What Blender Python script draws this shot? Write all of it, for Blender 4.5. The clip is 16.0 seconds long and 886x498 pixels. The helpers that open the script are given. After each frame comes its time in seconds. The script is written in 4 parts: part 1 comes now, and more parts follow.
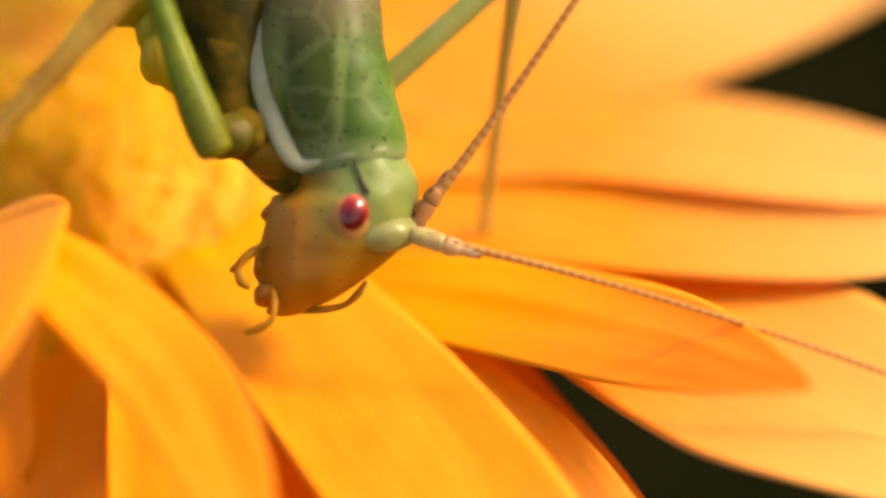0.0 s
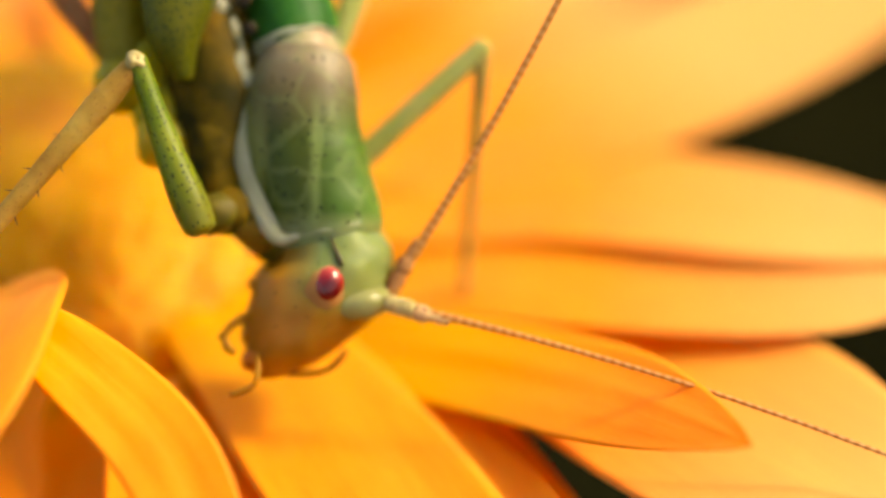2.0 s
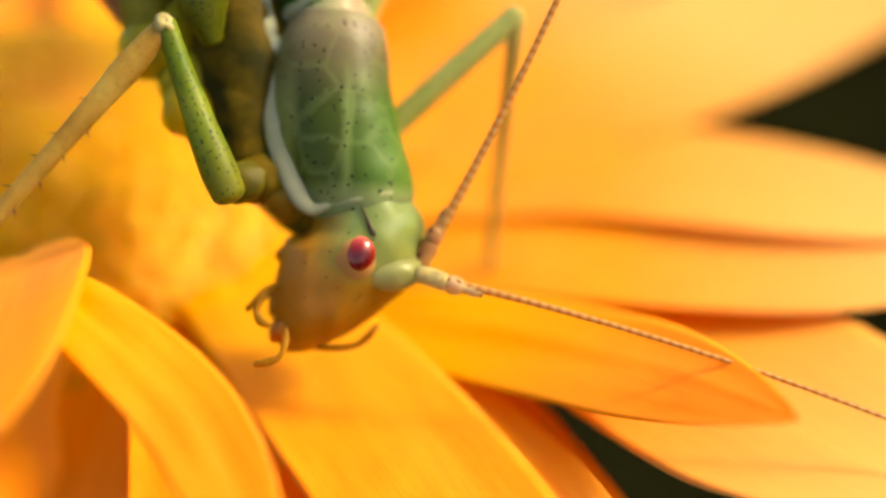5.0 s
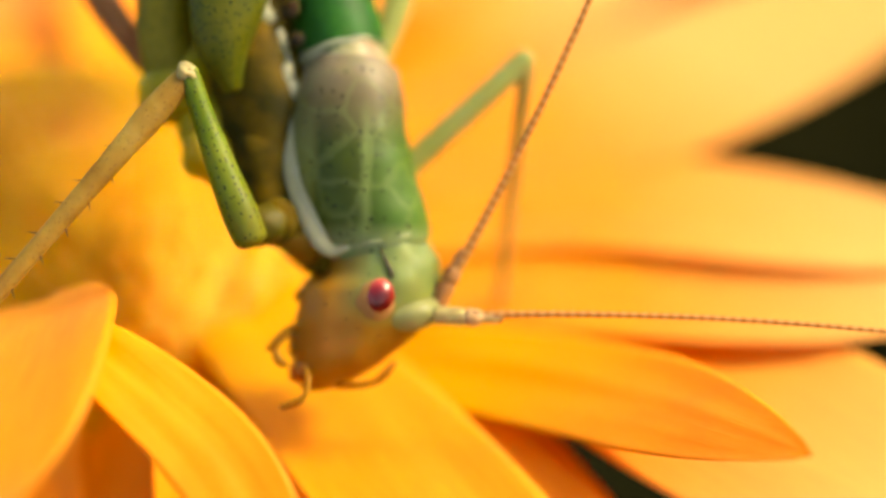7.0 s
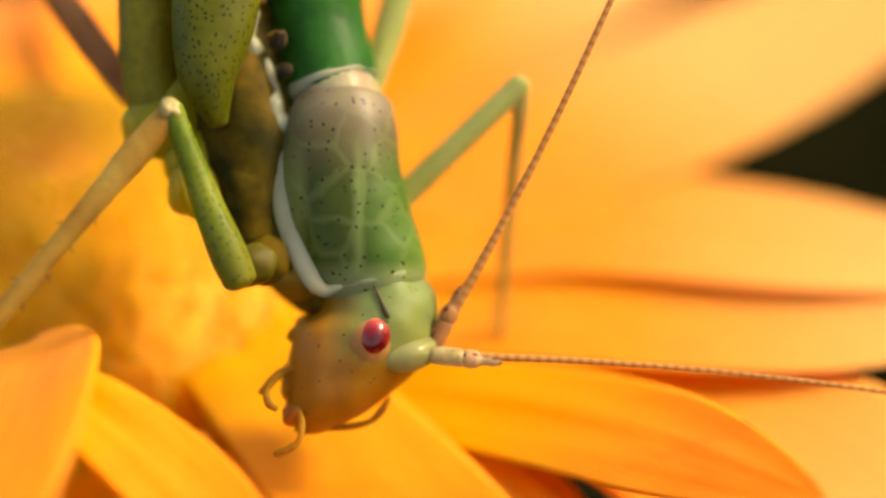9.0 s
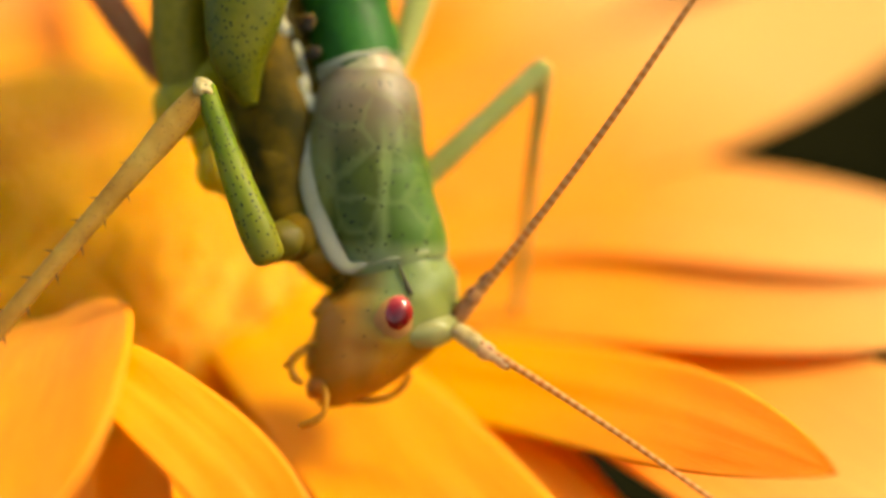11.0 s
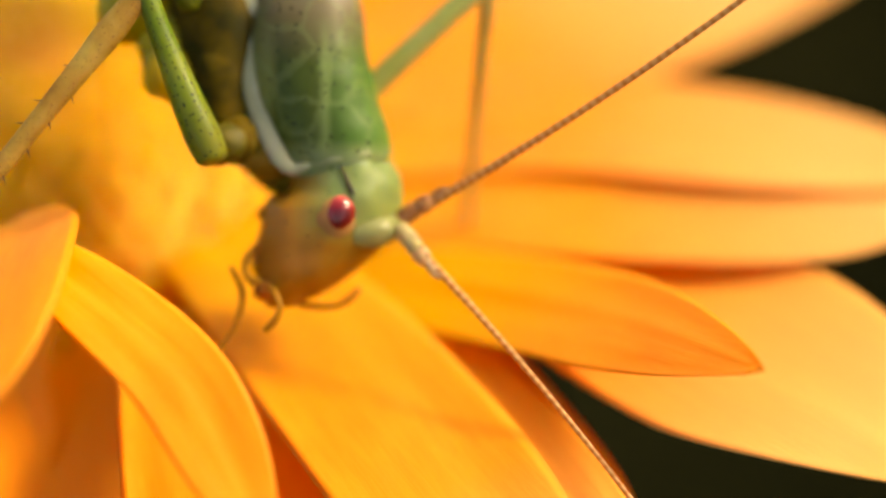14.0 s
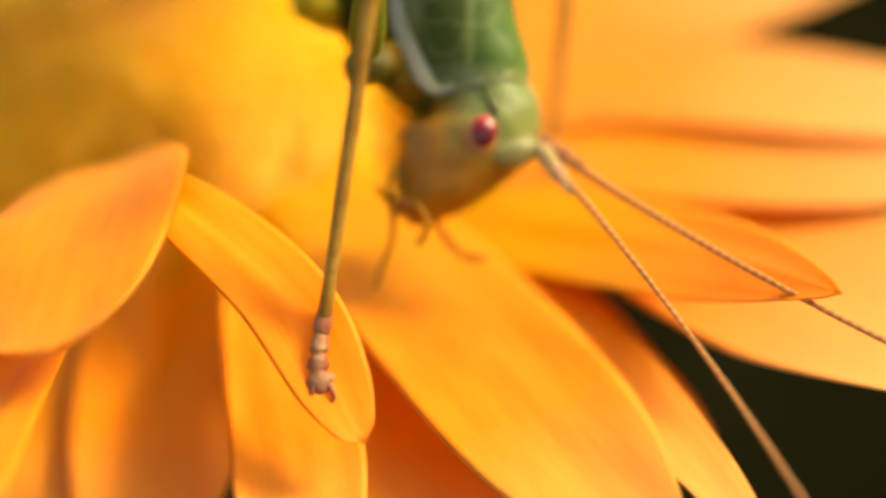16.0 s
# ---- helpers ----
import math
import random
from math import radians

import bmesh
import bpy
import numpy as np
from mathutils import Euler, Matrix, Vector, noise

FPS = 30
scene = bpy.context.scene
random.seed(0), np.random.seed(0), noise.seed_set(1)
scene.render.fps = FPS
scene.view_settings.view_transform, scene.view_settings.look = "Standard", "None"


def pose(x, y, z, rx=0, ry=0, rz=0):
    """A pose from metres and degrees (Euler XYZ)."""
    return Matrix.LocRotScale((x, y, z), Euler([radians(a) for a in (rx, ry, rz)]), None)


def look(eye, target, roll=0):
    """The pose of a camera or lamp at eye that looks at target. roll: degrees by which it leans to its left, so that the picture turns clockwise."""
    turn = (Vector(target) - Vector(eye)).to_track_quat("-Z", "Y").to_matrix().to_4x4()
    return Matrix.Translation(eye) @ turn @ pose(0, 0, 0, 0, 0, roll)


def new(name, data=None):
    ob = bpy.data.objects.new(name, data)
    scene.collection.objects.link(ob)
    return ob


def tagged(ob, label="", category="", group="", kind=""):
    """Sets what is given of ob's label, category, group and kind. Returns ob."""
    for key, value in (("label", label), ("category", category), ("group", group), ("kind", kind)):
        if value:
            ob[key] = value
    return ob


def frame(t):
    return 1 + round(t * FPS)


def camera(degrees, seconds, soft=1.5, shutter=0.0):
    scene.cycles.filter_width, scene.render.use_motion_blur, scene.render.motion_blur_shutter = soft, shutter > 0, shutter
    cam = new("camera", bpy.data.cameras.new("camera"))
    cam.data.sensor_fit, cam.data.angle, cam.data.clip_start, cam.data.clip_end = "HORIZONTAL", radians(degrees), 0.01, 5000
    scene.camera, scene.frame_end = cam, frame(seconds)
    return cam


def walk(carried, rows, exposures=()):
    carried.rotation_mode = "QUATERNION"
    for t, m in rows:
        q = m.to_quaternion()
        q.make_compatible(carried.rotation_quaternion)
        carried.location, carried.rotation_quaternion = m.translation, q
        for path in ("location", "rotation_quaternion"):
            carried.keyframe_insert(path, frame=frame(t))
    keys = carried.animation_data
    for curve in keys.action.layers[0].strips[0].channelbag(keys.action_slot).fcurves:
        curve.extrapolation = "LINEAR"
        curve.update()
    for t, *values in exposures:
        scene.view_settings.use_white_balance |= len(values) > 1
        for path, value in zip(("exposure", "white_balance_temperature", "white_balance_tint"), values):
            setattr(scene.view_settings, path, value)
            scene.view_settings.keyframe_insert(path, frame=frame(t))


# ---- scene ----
# Lengths are written in millimetres and brought to metres by MM.
MM = 0.001
cam = camera(40.0, 16.0, soft=2.8, shutter=0.5)
cam.data.dof.use_dof = True
cam.data.dof.focus_distance = 23.5 * MM
cam.data.dof.aperture_fstop = 21.0
PATH = [
    (0, 8.500, -23.421, 14.365, 52.00, -0.00, 0.00),
    (0.5, 8.144, -23.495, 14.366, 52.05, 0.34, 0.81),
    (1, 8.011, -23.742, 14.870, 52.72, 0.65, 0.26),
    (1.5, 9.794, -23.431, 15.865, 53.77, 1.68, -0.26),
    (2, 10.152, -24.231, 15.938, 53.41, 2.34, 1.25),
    (2.5, 8.921, -24.033, 14.849, 52.33, -0.11, -0.59),
    (3, 8.163, -24.085, 14.777, 52.09, 1.14, 0.73),
    (3.5, 7.137, -23.994, 15.167, 51.26, 0.61, 0.51),
    (4, 8.820, -23.863, 15.077, 53.24, 1.00, 0.68),
    (6.5, 9.112, -24.513, 15.991, 52.90, 1.70, 0.35),
    (7, 8.318, -24.097, 16.186, 53.35, 1.43, -0.45),
    (7.5, 7.861, -23.197, 14.876, 52.38, 0.45, -1.17),
    (8, 7.353, -23.299, 15.572, 52.63, 1.55, -0.71),
    (8.5, 7.183, -23.462, 15.187, 50.97, 0.08, -1.39),
    (9, 8.400, -22.900, 16.343, 53.01, 2.13, -1.09),
    (9.5, 6.878, -23.653, 16.320, 51.36, 0.64, -1.04),
    (12, 8.523, -23.373, 16.841, 52.78, 2.18, -0.44),
    (12.5, 8.226, -23.966, 16.412, 51.97, 2.02, -0.43),
    (13, 7.602, -23.854, 16.431, 50.43, 2.24, -0.00),
    (13.5, 7.627, -23.637, 16.203, 51.05, 1.99, -0.46),
    (14, 9.067, -24.365, 16.067, 50.14, 1.57, -0.69),
    (14.5, 8.321, -23.899, 15.967, 50.55, 1.32, -1.02),
    (15, 7.160, -24.178, 16.244, 49.12, -0.49, 0.53),
    (15.5, 6.171, -25.466, 14.793, 52.38, 2.85, -2.17),
    (16, 8.426, -26.333, 15.695, 50.58, 2.93, 1.71),
]
walk(cam, [(t, pose(x * MM, y * MM, z * MM, a, b, c)) for t, x, y, z, a, b, c in PATH], [(0.0, 1.40, 9000.0, 9.0), (1.0, 1.40, 9000.0, 9.0), (2.0, 1.41, 9000.0, 5.0), (3.0, 1.43, 9000.0, 7.0), (3.6, 1.43, 9000.0, 7.0), (4.0, 1.44, 9000.0, 1.0), (6.5, 1.44, 9000.0, 0.0), (7.3, 1.58, 8900.0, 1.0), (8.0, 1.60, 8900.0, 1.0), (8.5, 1.36, 9000.0, 8.0), (9.5, 1.36, 9000.0, 7.0), (12.0, 1.44, 9000.0, 0.0), (12.6, 1.46, 9000.0, -1.0), (13.0, 1.36, 9000.0, 10.0), (13.4, 1.37, 9000.0, 8.0), (14.5, 1.38, 9000.0, 4.0), (15.0, 1.42, 9000.0, 4.0), (15.5, 1.34, 9000.0, 10.0), (16.0, 1.36, 9000.0, 9.0)])

# ---- light ----
SUN_TO = Vector((1.12, 0.26, 1.0)).normalized()
world = bpy.data.worlds.new("world")
scene.world = world
world.use_nodes = True
wn = world.node_tree
sky = wn.nodes.new("ShaderNodeTexSky")
sky.sky_type, sky.sun_disc, sky.dust_density = "NISHITA", False, 4.0
sky.sun_elevation = math.asin(SUN_TO.z)
sky.sun_rotation = math.atan2(SUN_TO.x, SUN_TO.y)
wn.nodes["Background"].inputs["Strength"].default_value = 0.15
wn.links.new(sky.outputs[0], wn.nodes["Background"].inputs["Color"])
sun = new("sun", bpy.data.lights.new("sun", "SUN"))
sun.data.energy, sun.data.angle, sun.data.color = 2.6, radians(11), (1.0, 0.92, 0.80)
sun.matrix_world = look(SUN_TO, (0, 0, 0))


# ---- materials ----
def shader(name):
    m = bpy.data.materials.new(name)
    m.use_nodes = True
    t = m.node_tree
    return m, t, t.nodes["Principled BSDF"], t.nodes["Material Output"]


def node(t, kind, **inputs):
    n = t.nodes.new(kind)
    for k, v in inputs.items():
        n.inputs[k].default_value = v
    return n


def ramp(t, fac, stops):
    n = t.nodes.new("ShaderNodeValToRGB")
    el = n.color_ramp.elements
    while len(el) < len(stops):
        el.new(0.5)
    for e, (p, c) in zip(el, stops):
        e.position, e.color = p, (*c, 1)
    t.links.new(fac, n.inputs[0])
    return n.outputs[0]


def mixed(t, fac, a, b, mode="MIX"):
    n = t.nodes.new("ShaderNodeMix")
    n.data_type, n.blend_type = "RGBA", mode
    for i, v in ((0, fac), (6, a), (7, b)):
        if hasattr(v, "is_output"):
            t.links.new(v, n.inputs[i])
        else:
            n.inputs[i].default_value = v if i == 0 else (*v, 1)
    return n.outputs[2]


def thin(t, p, out, colour, share, bump=None, tint=None):
    """A skin that lets part of the light through."""
    tr = t.nodes.new("ShaderNodeBsdfTranslucent")
    if hasattr(colour, "is_output"):
        t.links.new(tint or colour, tr.inputs[0])
        t.links.new(colour, p.inputs["Base Color"])
    mx = node(t, "ShaderNodeMixShader", Fac=share)
    t.links.new(p.outputs[0], mx.inputs[1])
    t.links.new(tr.outputs[0], mx.inputs[2])
    t.links.new(mx.outputs[0], out.inputs[0])
    if bump:
        t.links.new(bump, p.inputs["Normal"])
        t.links.new(bump, tr.inputs["Normal"])


def petal_material():
    m, t, p, out = shader("petal")
    uv = node(t, "ShaderNodeUVMap")
    long = node(t, "ShaderNodeMapping", Scale=(0.9, 26.0, 1.0))
    wide = node(t, "ShaderNodeMapping", Scale=(0.35, 1.6, 1.0))
    info = t.nodes.new("ShaderNodeObjectInfo")
    shift = node(t, "ShaderNodeCombineXYZ")
    t.links.new(info.outputs["Random"], shift.inputs[2])
    for mp in (long, wide):
        t.links.new(uv.outputs[0], mp.inputs[0])
        t.links.new(shift.outputs[0], mp.inputs[1])
    veins = node(t, "ShaderNodeTexNoise", Scale=1.0, Detail=3.0, Roughness=0.6)
    patches = node(t, "ShaderNodeTexNoise", Scale=2.2, Detail=3.0)
    t.links.new(long.outputs[0], veins.inputs[0])
    t.links.new(wide.outputs[0], patches.inputs[0])
    a = ramp(t, veins.outputs[0], [(0.3, (0.90, 0.320, 0.014)), (0.7, (0.93, 0.370, 0.022))])
    b = ramp(t, patches.outputs[0], [(0.3, (0.89, 0.305, 0.014)), (0.72, (0.95, 0.415, 0.028))])
    col = mixed(t, 0.5, a, b)
    sep = node(t, "ShaderNodeSeparateXYZ")
    t.links.new(uv.outputs[0], sep.inputs[0])
    # outer petal ends mixed paler: sun glare put into the colour
    tip = node(t, "ShaderNodeMapRange")
    for k, v in (("From Min", 6.0), ("From Max", 12.5), ("To Max", 0.55)):
        tip.inputs[k].default_value = v
    t.links.new(sep.outputs[0], tip.inputs[0])
    col = mixed(t, tip.outputs[0], col, (0.97, 0.62, 0.24))
    base = node(t, "ShaderNodeMapRange")
    for k, v in (("From Min", 3.5), ("From Max", -2.5), ("To Max", 0.6)):
        base.inputs[k].default_value = v
    t.links.new(sep.outputs[0], base.inputs[0])
    col = mixed(t, base.outputs[0], col, (0.94, 0.54, 0.006))
    bump = node(t, "ShaderNodeBump", Strength=0.18, Distance=0.00008)
    t.links.new(veins.outputs[0], bump.inputs["Height"])
    p.inputs["Roughness"].default_value = 0.5
    p.inputs["Specular IOR Level"].default_value = 0.25
    p.inputs["Sheen Weight"].default_value = 0.06
    thin(t, p, out, col, 0.5, bump.outputs[0])
    return m


def skin(name, stops, dots=0.0, share=0.2, rough=0.45, scale=900.0, along=None, dot_scale=4.2, dot_colour=(0.012, 0.02, 0.004), gloss=0.22, girth=7.0, net=None, fade=None, brown_around=None, grain=0.7, depth=(0.35, 0.4), wob_by=0.35, rare=0.58):
    """Insect cuticle: mottled colour, dark dots, a thin waxy gloss."""
    m, t, p, out = shader(name)
    co = node(t, "ShaderNodeTexCoord")
    n1 = node(t, "ShaderNodeTexNoise", Scale=scale, Detail=4.0, Roughness=0.55)
    n2 = node(t, "ShaderNodeTexNoise", Scale=scale * 6, Detail=2.0)
    for n in (n1, n2):
        t.links.new(co.outputs["Object"], n.inputs[0])
    if along:
        axis, lo, hi, stops2 = along
        sep = node(t, "ShaderNodeSeparateXYZ")
        t.links.new(co.outputs["Object"], sep.inputs[0])
        rng = node(t, "ShaderNodeMapRange")
        rng.inputs["From Min"].default_value, rng.inputs["From Max"].default_value = lo * MM, hi * MM
        t.links.new(sep.outputs[axis], rng.inputs[0])
        wob = node(t, "ShaderNodeMath")
        wob.operation = "MULTIPLY_ADD"
        wob.inputs[1].default_value = wob_by
        t.links.new(n1.outputs[0], wob.inputs[0])
        sub = node(t, "ShaderNodeMath")
        sub.operation = "SUBTRACT"
        sub.inputs[1].default_value = wob_by / 2
        t.links.new(rng.outputs[0], sub.inputs[0])
        t.links.new(sub.outputs[0], wob.inputs[2])
        col = mixed(t, 0.2, ramp(t, wob.outputs[0], stops2), ramp(t, n1.outputs[0], stops))
    else:
        col = ramp(t, n1.outputs[0], stops)
    for axis, lo, hi, tone in fade or ():
        se = node(t, "ShaderNodeSeparateXYZ")
        t.links.new(co.outputs["Object"], se.inputs[0])
        fr = node(t, "ShaderNodeMapRange")
        fr.inputs["From Min"].default_value, fr.inputs["From Max"].default_value = lo * MM, hi * MM
        t.links.new(se.outputs[axis], fr.inputs[0])
        col = mixed(t, fr.outputs[0], col, tone)
    # another tone towards a given point, fading out with distance
    if brown_around:
        far, lo, hi, tone = brown_around
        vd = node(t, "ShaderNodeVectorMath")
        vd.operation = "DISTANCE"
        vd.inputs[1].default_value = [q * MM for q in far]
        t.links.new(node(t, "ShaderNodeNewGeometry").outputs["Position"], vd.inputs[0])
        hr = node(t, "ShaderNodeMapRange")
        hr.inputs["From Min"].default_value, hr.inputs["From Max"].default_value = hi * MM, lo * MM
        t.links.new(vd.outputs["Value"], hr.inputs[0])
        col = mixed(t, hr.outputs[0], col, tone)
    fine = ramp(t, n2.outputs[0], [(0.3, (0.60, 0.62, 0.56)), (0.7, (1.0, 1.0, 1.0))])
    col = mixed(t, grain, col, fine, "MULTIPLY")
    if net:
        vn = node(t, "ShaderNodeTexVoronoi", Scale=1150.0)
        vn.feature = "DISTANCE_TO_EDGE"
        wv = node(t, "ShaderNodeVectorMath")
        wv.operation = "MULTIPLY_ADD"
        wv.inputs[1].default_value = (0.0009, 0.0009, 0.0009)
        t.links.new(n1.outputs["Color"], wv.inputs[0])
        t.links.new(co.outputs["Object"], wv.inputs[2])
        t.links.new(wv.outputs[0], vn.inputs["Vector"])
        col = mixed(t, ramp(t, vn.outputs["Distance"], [(0.0, (0.2, 0.2, 0.2)), (0.1, (0, 0, 0))]), col, net)
    if dots:
        uv = node(t, "ShaderNodeUVMap")
        mp = node(t, "ShaderNodeMapping", Scale=(1.0, girth, 1.0))
        t.links.new(uv.outputs[0], mp.inputs[0])
        vo = node(t, "ShaderNodeTexVoronoi", Scale=dot_scale)
        vo.voronoi_dimensions = "2D"
        jit = node(t, "ShaderNodeTexNoise", Scale=2.3, Detail=1.0)
        t.links.new(mp.outputs[0], jit.inputs[0])
        jv = node(t, "ShaderNodeVectorMath")
        jv.operation = "MULTIPLY_ADD"
        jv.inputs[1].default_value = (0.22, 0.22, 0.0)
        t.links.new(jit.outputs["Color"], jv.inputs[0])
        t.links.new(mp.outputs[0], jv.inputs[2])
        t.links.new(jv.outputs[0], vo.inputs["Vector"])
        d = ramp(t, vo.outputs["Distance"], [(0.14 * dots, (1, 1, 1)), (0.20 * dots, (0, 0, 0))])
        gate = ramp(t, vo.outputs["Color"], [(rare, (0, 0, 0)), (rare + 0.05, (1, 1, 1))])
        f = mixed(t, 1.0, d, gate, "MULTIPLY")
        col = mixed(t, f, col, dot_colour)
    bump = node(t, "ShaderNodeBump", Strength=0.7 * grain, Distance=0.00005)
    t.links.new(n2.outputs[0], bump.inputs["Height"])
    p.inputs["Roughness"].default_value = rough
    p.inputs["Specular IOR Level"].default_value = gloss
    p.inputs["Subsurface Weight"].default_value = depth[0]
    p.inputs["Subsurface Radius"].default_value = (1.0, 0.7, 0.15)
    p.inputs["Subsurface Scale"].default_value = depth[1] * MM
    thin(t, p, out, col, share, bump.outputs[0])
    return m


PETAL = petal_material()
DISC = skin("disc_yellow", [(0.3, (0.84, 0.33, 0.010)), (0.55, (0.92, 0.42, 0.016)), (0.8, (0.78, 0.40, 0.02))], share=0.25, rough=0.6, scale=420.0, depth=(1.0, 2.6), brown_around=((-4.6, 5.2, -0.5), 2.8, 6.4, (0.36, 0.13, 0.006)))
FLORET = skin("floret_yellow", [(0.3, (0.84, 0.34, 0.010)), (0.6, (0.92, 0.43, 0.016)), (0.8, (0.78, 0.41, 0.02))], share=0.4, rough=0.6, scale=300.0, depth=(1.0, 2.6), brown_around=((-4.6, 5.2, -0.5), 2.8, 6.4, (0.36, 0.13, 0.006)))
GREEN = [(0.3, (0.10, 0.17, 0.02)), (0.5, (0.18, 0.26, 0.045)), (0.7, (0.28, 0.33, 0.10))]
# brown face tone includes orange bounce from the petals, put into the colour
HEAD = skin("head_skin", GREEN, grain=0.15, gloss=0.3, rough=0.4, dots=0.5, rare=0.66, wob_by=0.28, fade=[(0, -0.15, -1.05, (0.42, 0.18, 0.016))], along=(1, -2.9, 0.1, [(0.0, (0.38, 0.12, 0.008)), (0.36, (0.39, 0.145, 0.010)), (0.46, (0.32, 0.18, 0.024)), (0.56, (0.26, 0.26, 0.07)), (0.8, (0.20, 0.25, 0.09)), (1.0, (0.21, 0.27, 0.10))]), share=0.3, depth=(0.8, 0.6))
PRONOTUM = skin("pronotum_skin", [(0.35, (0.04, 0.08, 0.006)), (0.5, (0.09, 0.17, 0.018)), (0.65, (0.18, 0.30, 0.05))], dots=0.85, rare=0.6, share=0.3, depth=(0.8, 0.5), rough=0.42, gloss=0.28, scale=700.0, dot_scale=5.0, grain=0.12, wob_by=0.16, net=(0.26, 0.33, 0.13), fade=[(1, 1.9, 3.0, (0.13, 0.105, 0.05)), (1, 2.95, 3.5, (0.24, 0.19, 0.12)), (1, 0.42, 0.02, (0.23, 0.28, 0.12))],
                along=(0, -1.5, 0.9, [(0.0, (0.20, 0.20, 0.06)), (0.10, (0.036, 0.040, 0.002)), (0.42, (0.046, 0.060, 0.003)), (0.49, (0.18, 0.24, 0.08)), (0.55, (0.05, 0.10, 0.009)), (0.75, (0.05, 0.13, 0.013)), (1.0, (0.10, 0.20, 0.035))]))
COXA = skin("coxa_skin", [(0.3, (0.24, 0.21, 0.008)), (0.5, (0.32, 0.26, 0.014)), (0.7, (0.40, 0.30, 0.020))], share=0.15, scale=800.0, grain=0.2, depth=(1.0, 1.3))
OLIVE = skin("olive_skin", [(0.3, (0.24, 0.20, 0.015)), (0.7, (0.34, 0.29, 0.03))], share=0.5)
RIM = skin("white_rim", [(0.3, (0.34, 0.34, 0.22)), (0.7, (0.46, 0.46, 0.33))], share=0.4, rough=0.3, grain=0.2, gloss=0.4)
THORAX = skin("thorax_skin", [(0.38, (0.022, 0.018, 0.001)), (0.5, (0.075, 0.048, 0.003)), (0.62, (0.16, 0.095, 0.007))], share=0.1, scale=620.0, grain=0.2, gloss=0.07, rough=0.6, depth=(0.9, 0.6))
BELLY = skin("belly_skin", [(0.3, (0.34, 0.17, 0.015)), (0.7, (0.44, 0.26, 0.03))], share=0.55, grain=0.3)
TROCHANTER = skin("trochanter_olive", [(0.3, (0.06, 0.06, 0.004)), (0.7, (0.12, 0.09, 0.008))], share=0.15, grain=0.2, depth=(0.7, 0.5))
OVAL = skin("oval_plate_green", [(0.3, (0.045, 0.065, 0.006)), (0.7, (0.10, 0.13, 0.02))], share=0.4, grain=0.25, gloss=0.2, rough=0.45)
ABDOMEN = skin("abdomen_skin", [(0.3, (0.008, 0.07, 0.008)), (0.6, (0.020, 0.125, 0.016)), (0.8, (0.06, 0.16, 0.03))], share=0.2, rough=0.5, gloss=0.15, grain=0.35, depth=(0.7, 0.5))
PINK = skin("mesonotum_skin", [(0.3, (0.44, 0.26, 0.15)), (0.5, (0.56, 0.46, 0.30)), (0.7, (0.38, 0.42, 0.20))], share=0.45, rough=0.3, grain=0.3, scale=1500.0)
LEG = skin("leg_green", [(0.3, (0.08, 0.14, 0.005)), (0.5, (0.115, 0.17, 0.009)), (0.7, (0.17, 0.21, 0.02))], dots=1.1, rare=0.45, share=0.25, dot_scale=7.0, girth=2.6, grain=0.2, rough=0.4, depth=(0.9, 0.7), fade=[(0, 1.5, 0.0, (0.15, 0.15, 0.014))])
THIGH = skin("thigh_green", [(0.3, (0.07, 0.085, 0.004)), (0.5, (0.11, 0.115, 0.006)), (0.7, (0.16, 0.15, 0.012))], dots=1.1, rare=0.35, share=0.3, depth=(0.8, 0.6), dot_scale=6.5, girth=5.2, grain=0.3)
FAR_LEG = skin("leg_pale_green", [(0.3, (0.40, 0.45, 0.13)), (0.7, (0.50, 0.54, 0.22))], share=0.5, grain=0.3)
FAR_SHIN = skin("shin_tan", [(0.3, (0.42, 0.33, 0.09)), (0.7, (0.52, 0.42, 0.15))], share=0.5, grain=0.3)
TIBIA = skin("tibia_brown", [(0.3, (0.28, 0.13, 0.016)), (0.55, (0.42, 0.25, 0.05)), (0.75, (0.52, 0.36, 0.09))], dots=0.8, share=0.4, dot_scale=9.0, girth=2.2, dot_colour=(0.12, 0.045, 0.015), grain=0.4)
HIND = skin("hind_shin_red", [(0.3, (0.30, 0.12, 0.04)), (0.7, (0.46, 0.22, 0.09))], share=0.45, grain=0.3)
TARSUS = skin("tarsus_red_brown", [(0.3, (0.22, 0.05, 0.02)), (0.5, (0.36, 0.13, 0.06)), (0.7, (0.50, 0.30, 0.15))], share=0.25, scale=2600.0)
PALE = skin("joint_pale", [(0.3, (0.46, 0.36, 0.15)), (0.7, (0.62, 0.52, 0.27))], dots=0.8, share=0.35, dot_colour=(0.18, 0.05, 0.02))
SCAPE = skin("scape_spotted", [(0.3, (0.58, 0.32, 0.15)), (0.7, (0.70, 0.52, 0.28))], dots=1.4, rare=0.3, share=0.4, girth=1.4, dot_colour=(0.24, 0.075, 0.03), grain=0.3)
RUST = skin("scape_rust", [(0.3, (0.42, 0.17, 0.06)), (0.7, (0.56, 0.30, 0.13))], dots=1.4, rare=0.4, share=0.4, girth=1.4, dot_colour=(0.16, 0.04, 0.02), grain=0.3)
PALP = skin("palp_tan", [(0.3, (0.38, 0.16, 0.012)), (0.7, (0.50, 0.25, 0.022))], share=0.5)
JAW = skin("jaw_brown", [(0.3, (0.34, 0.09, 0.010)), (0.7, (0.48, 0.17, 0.02))], share=0.15)
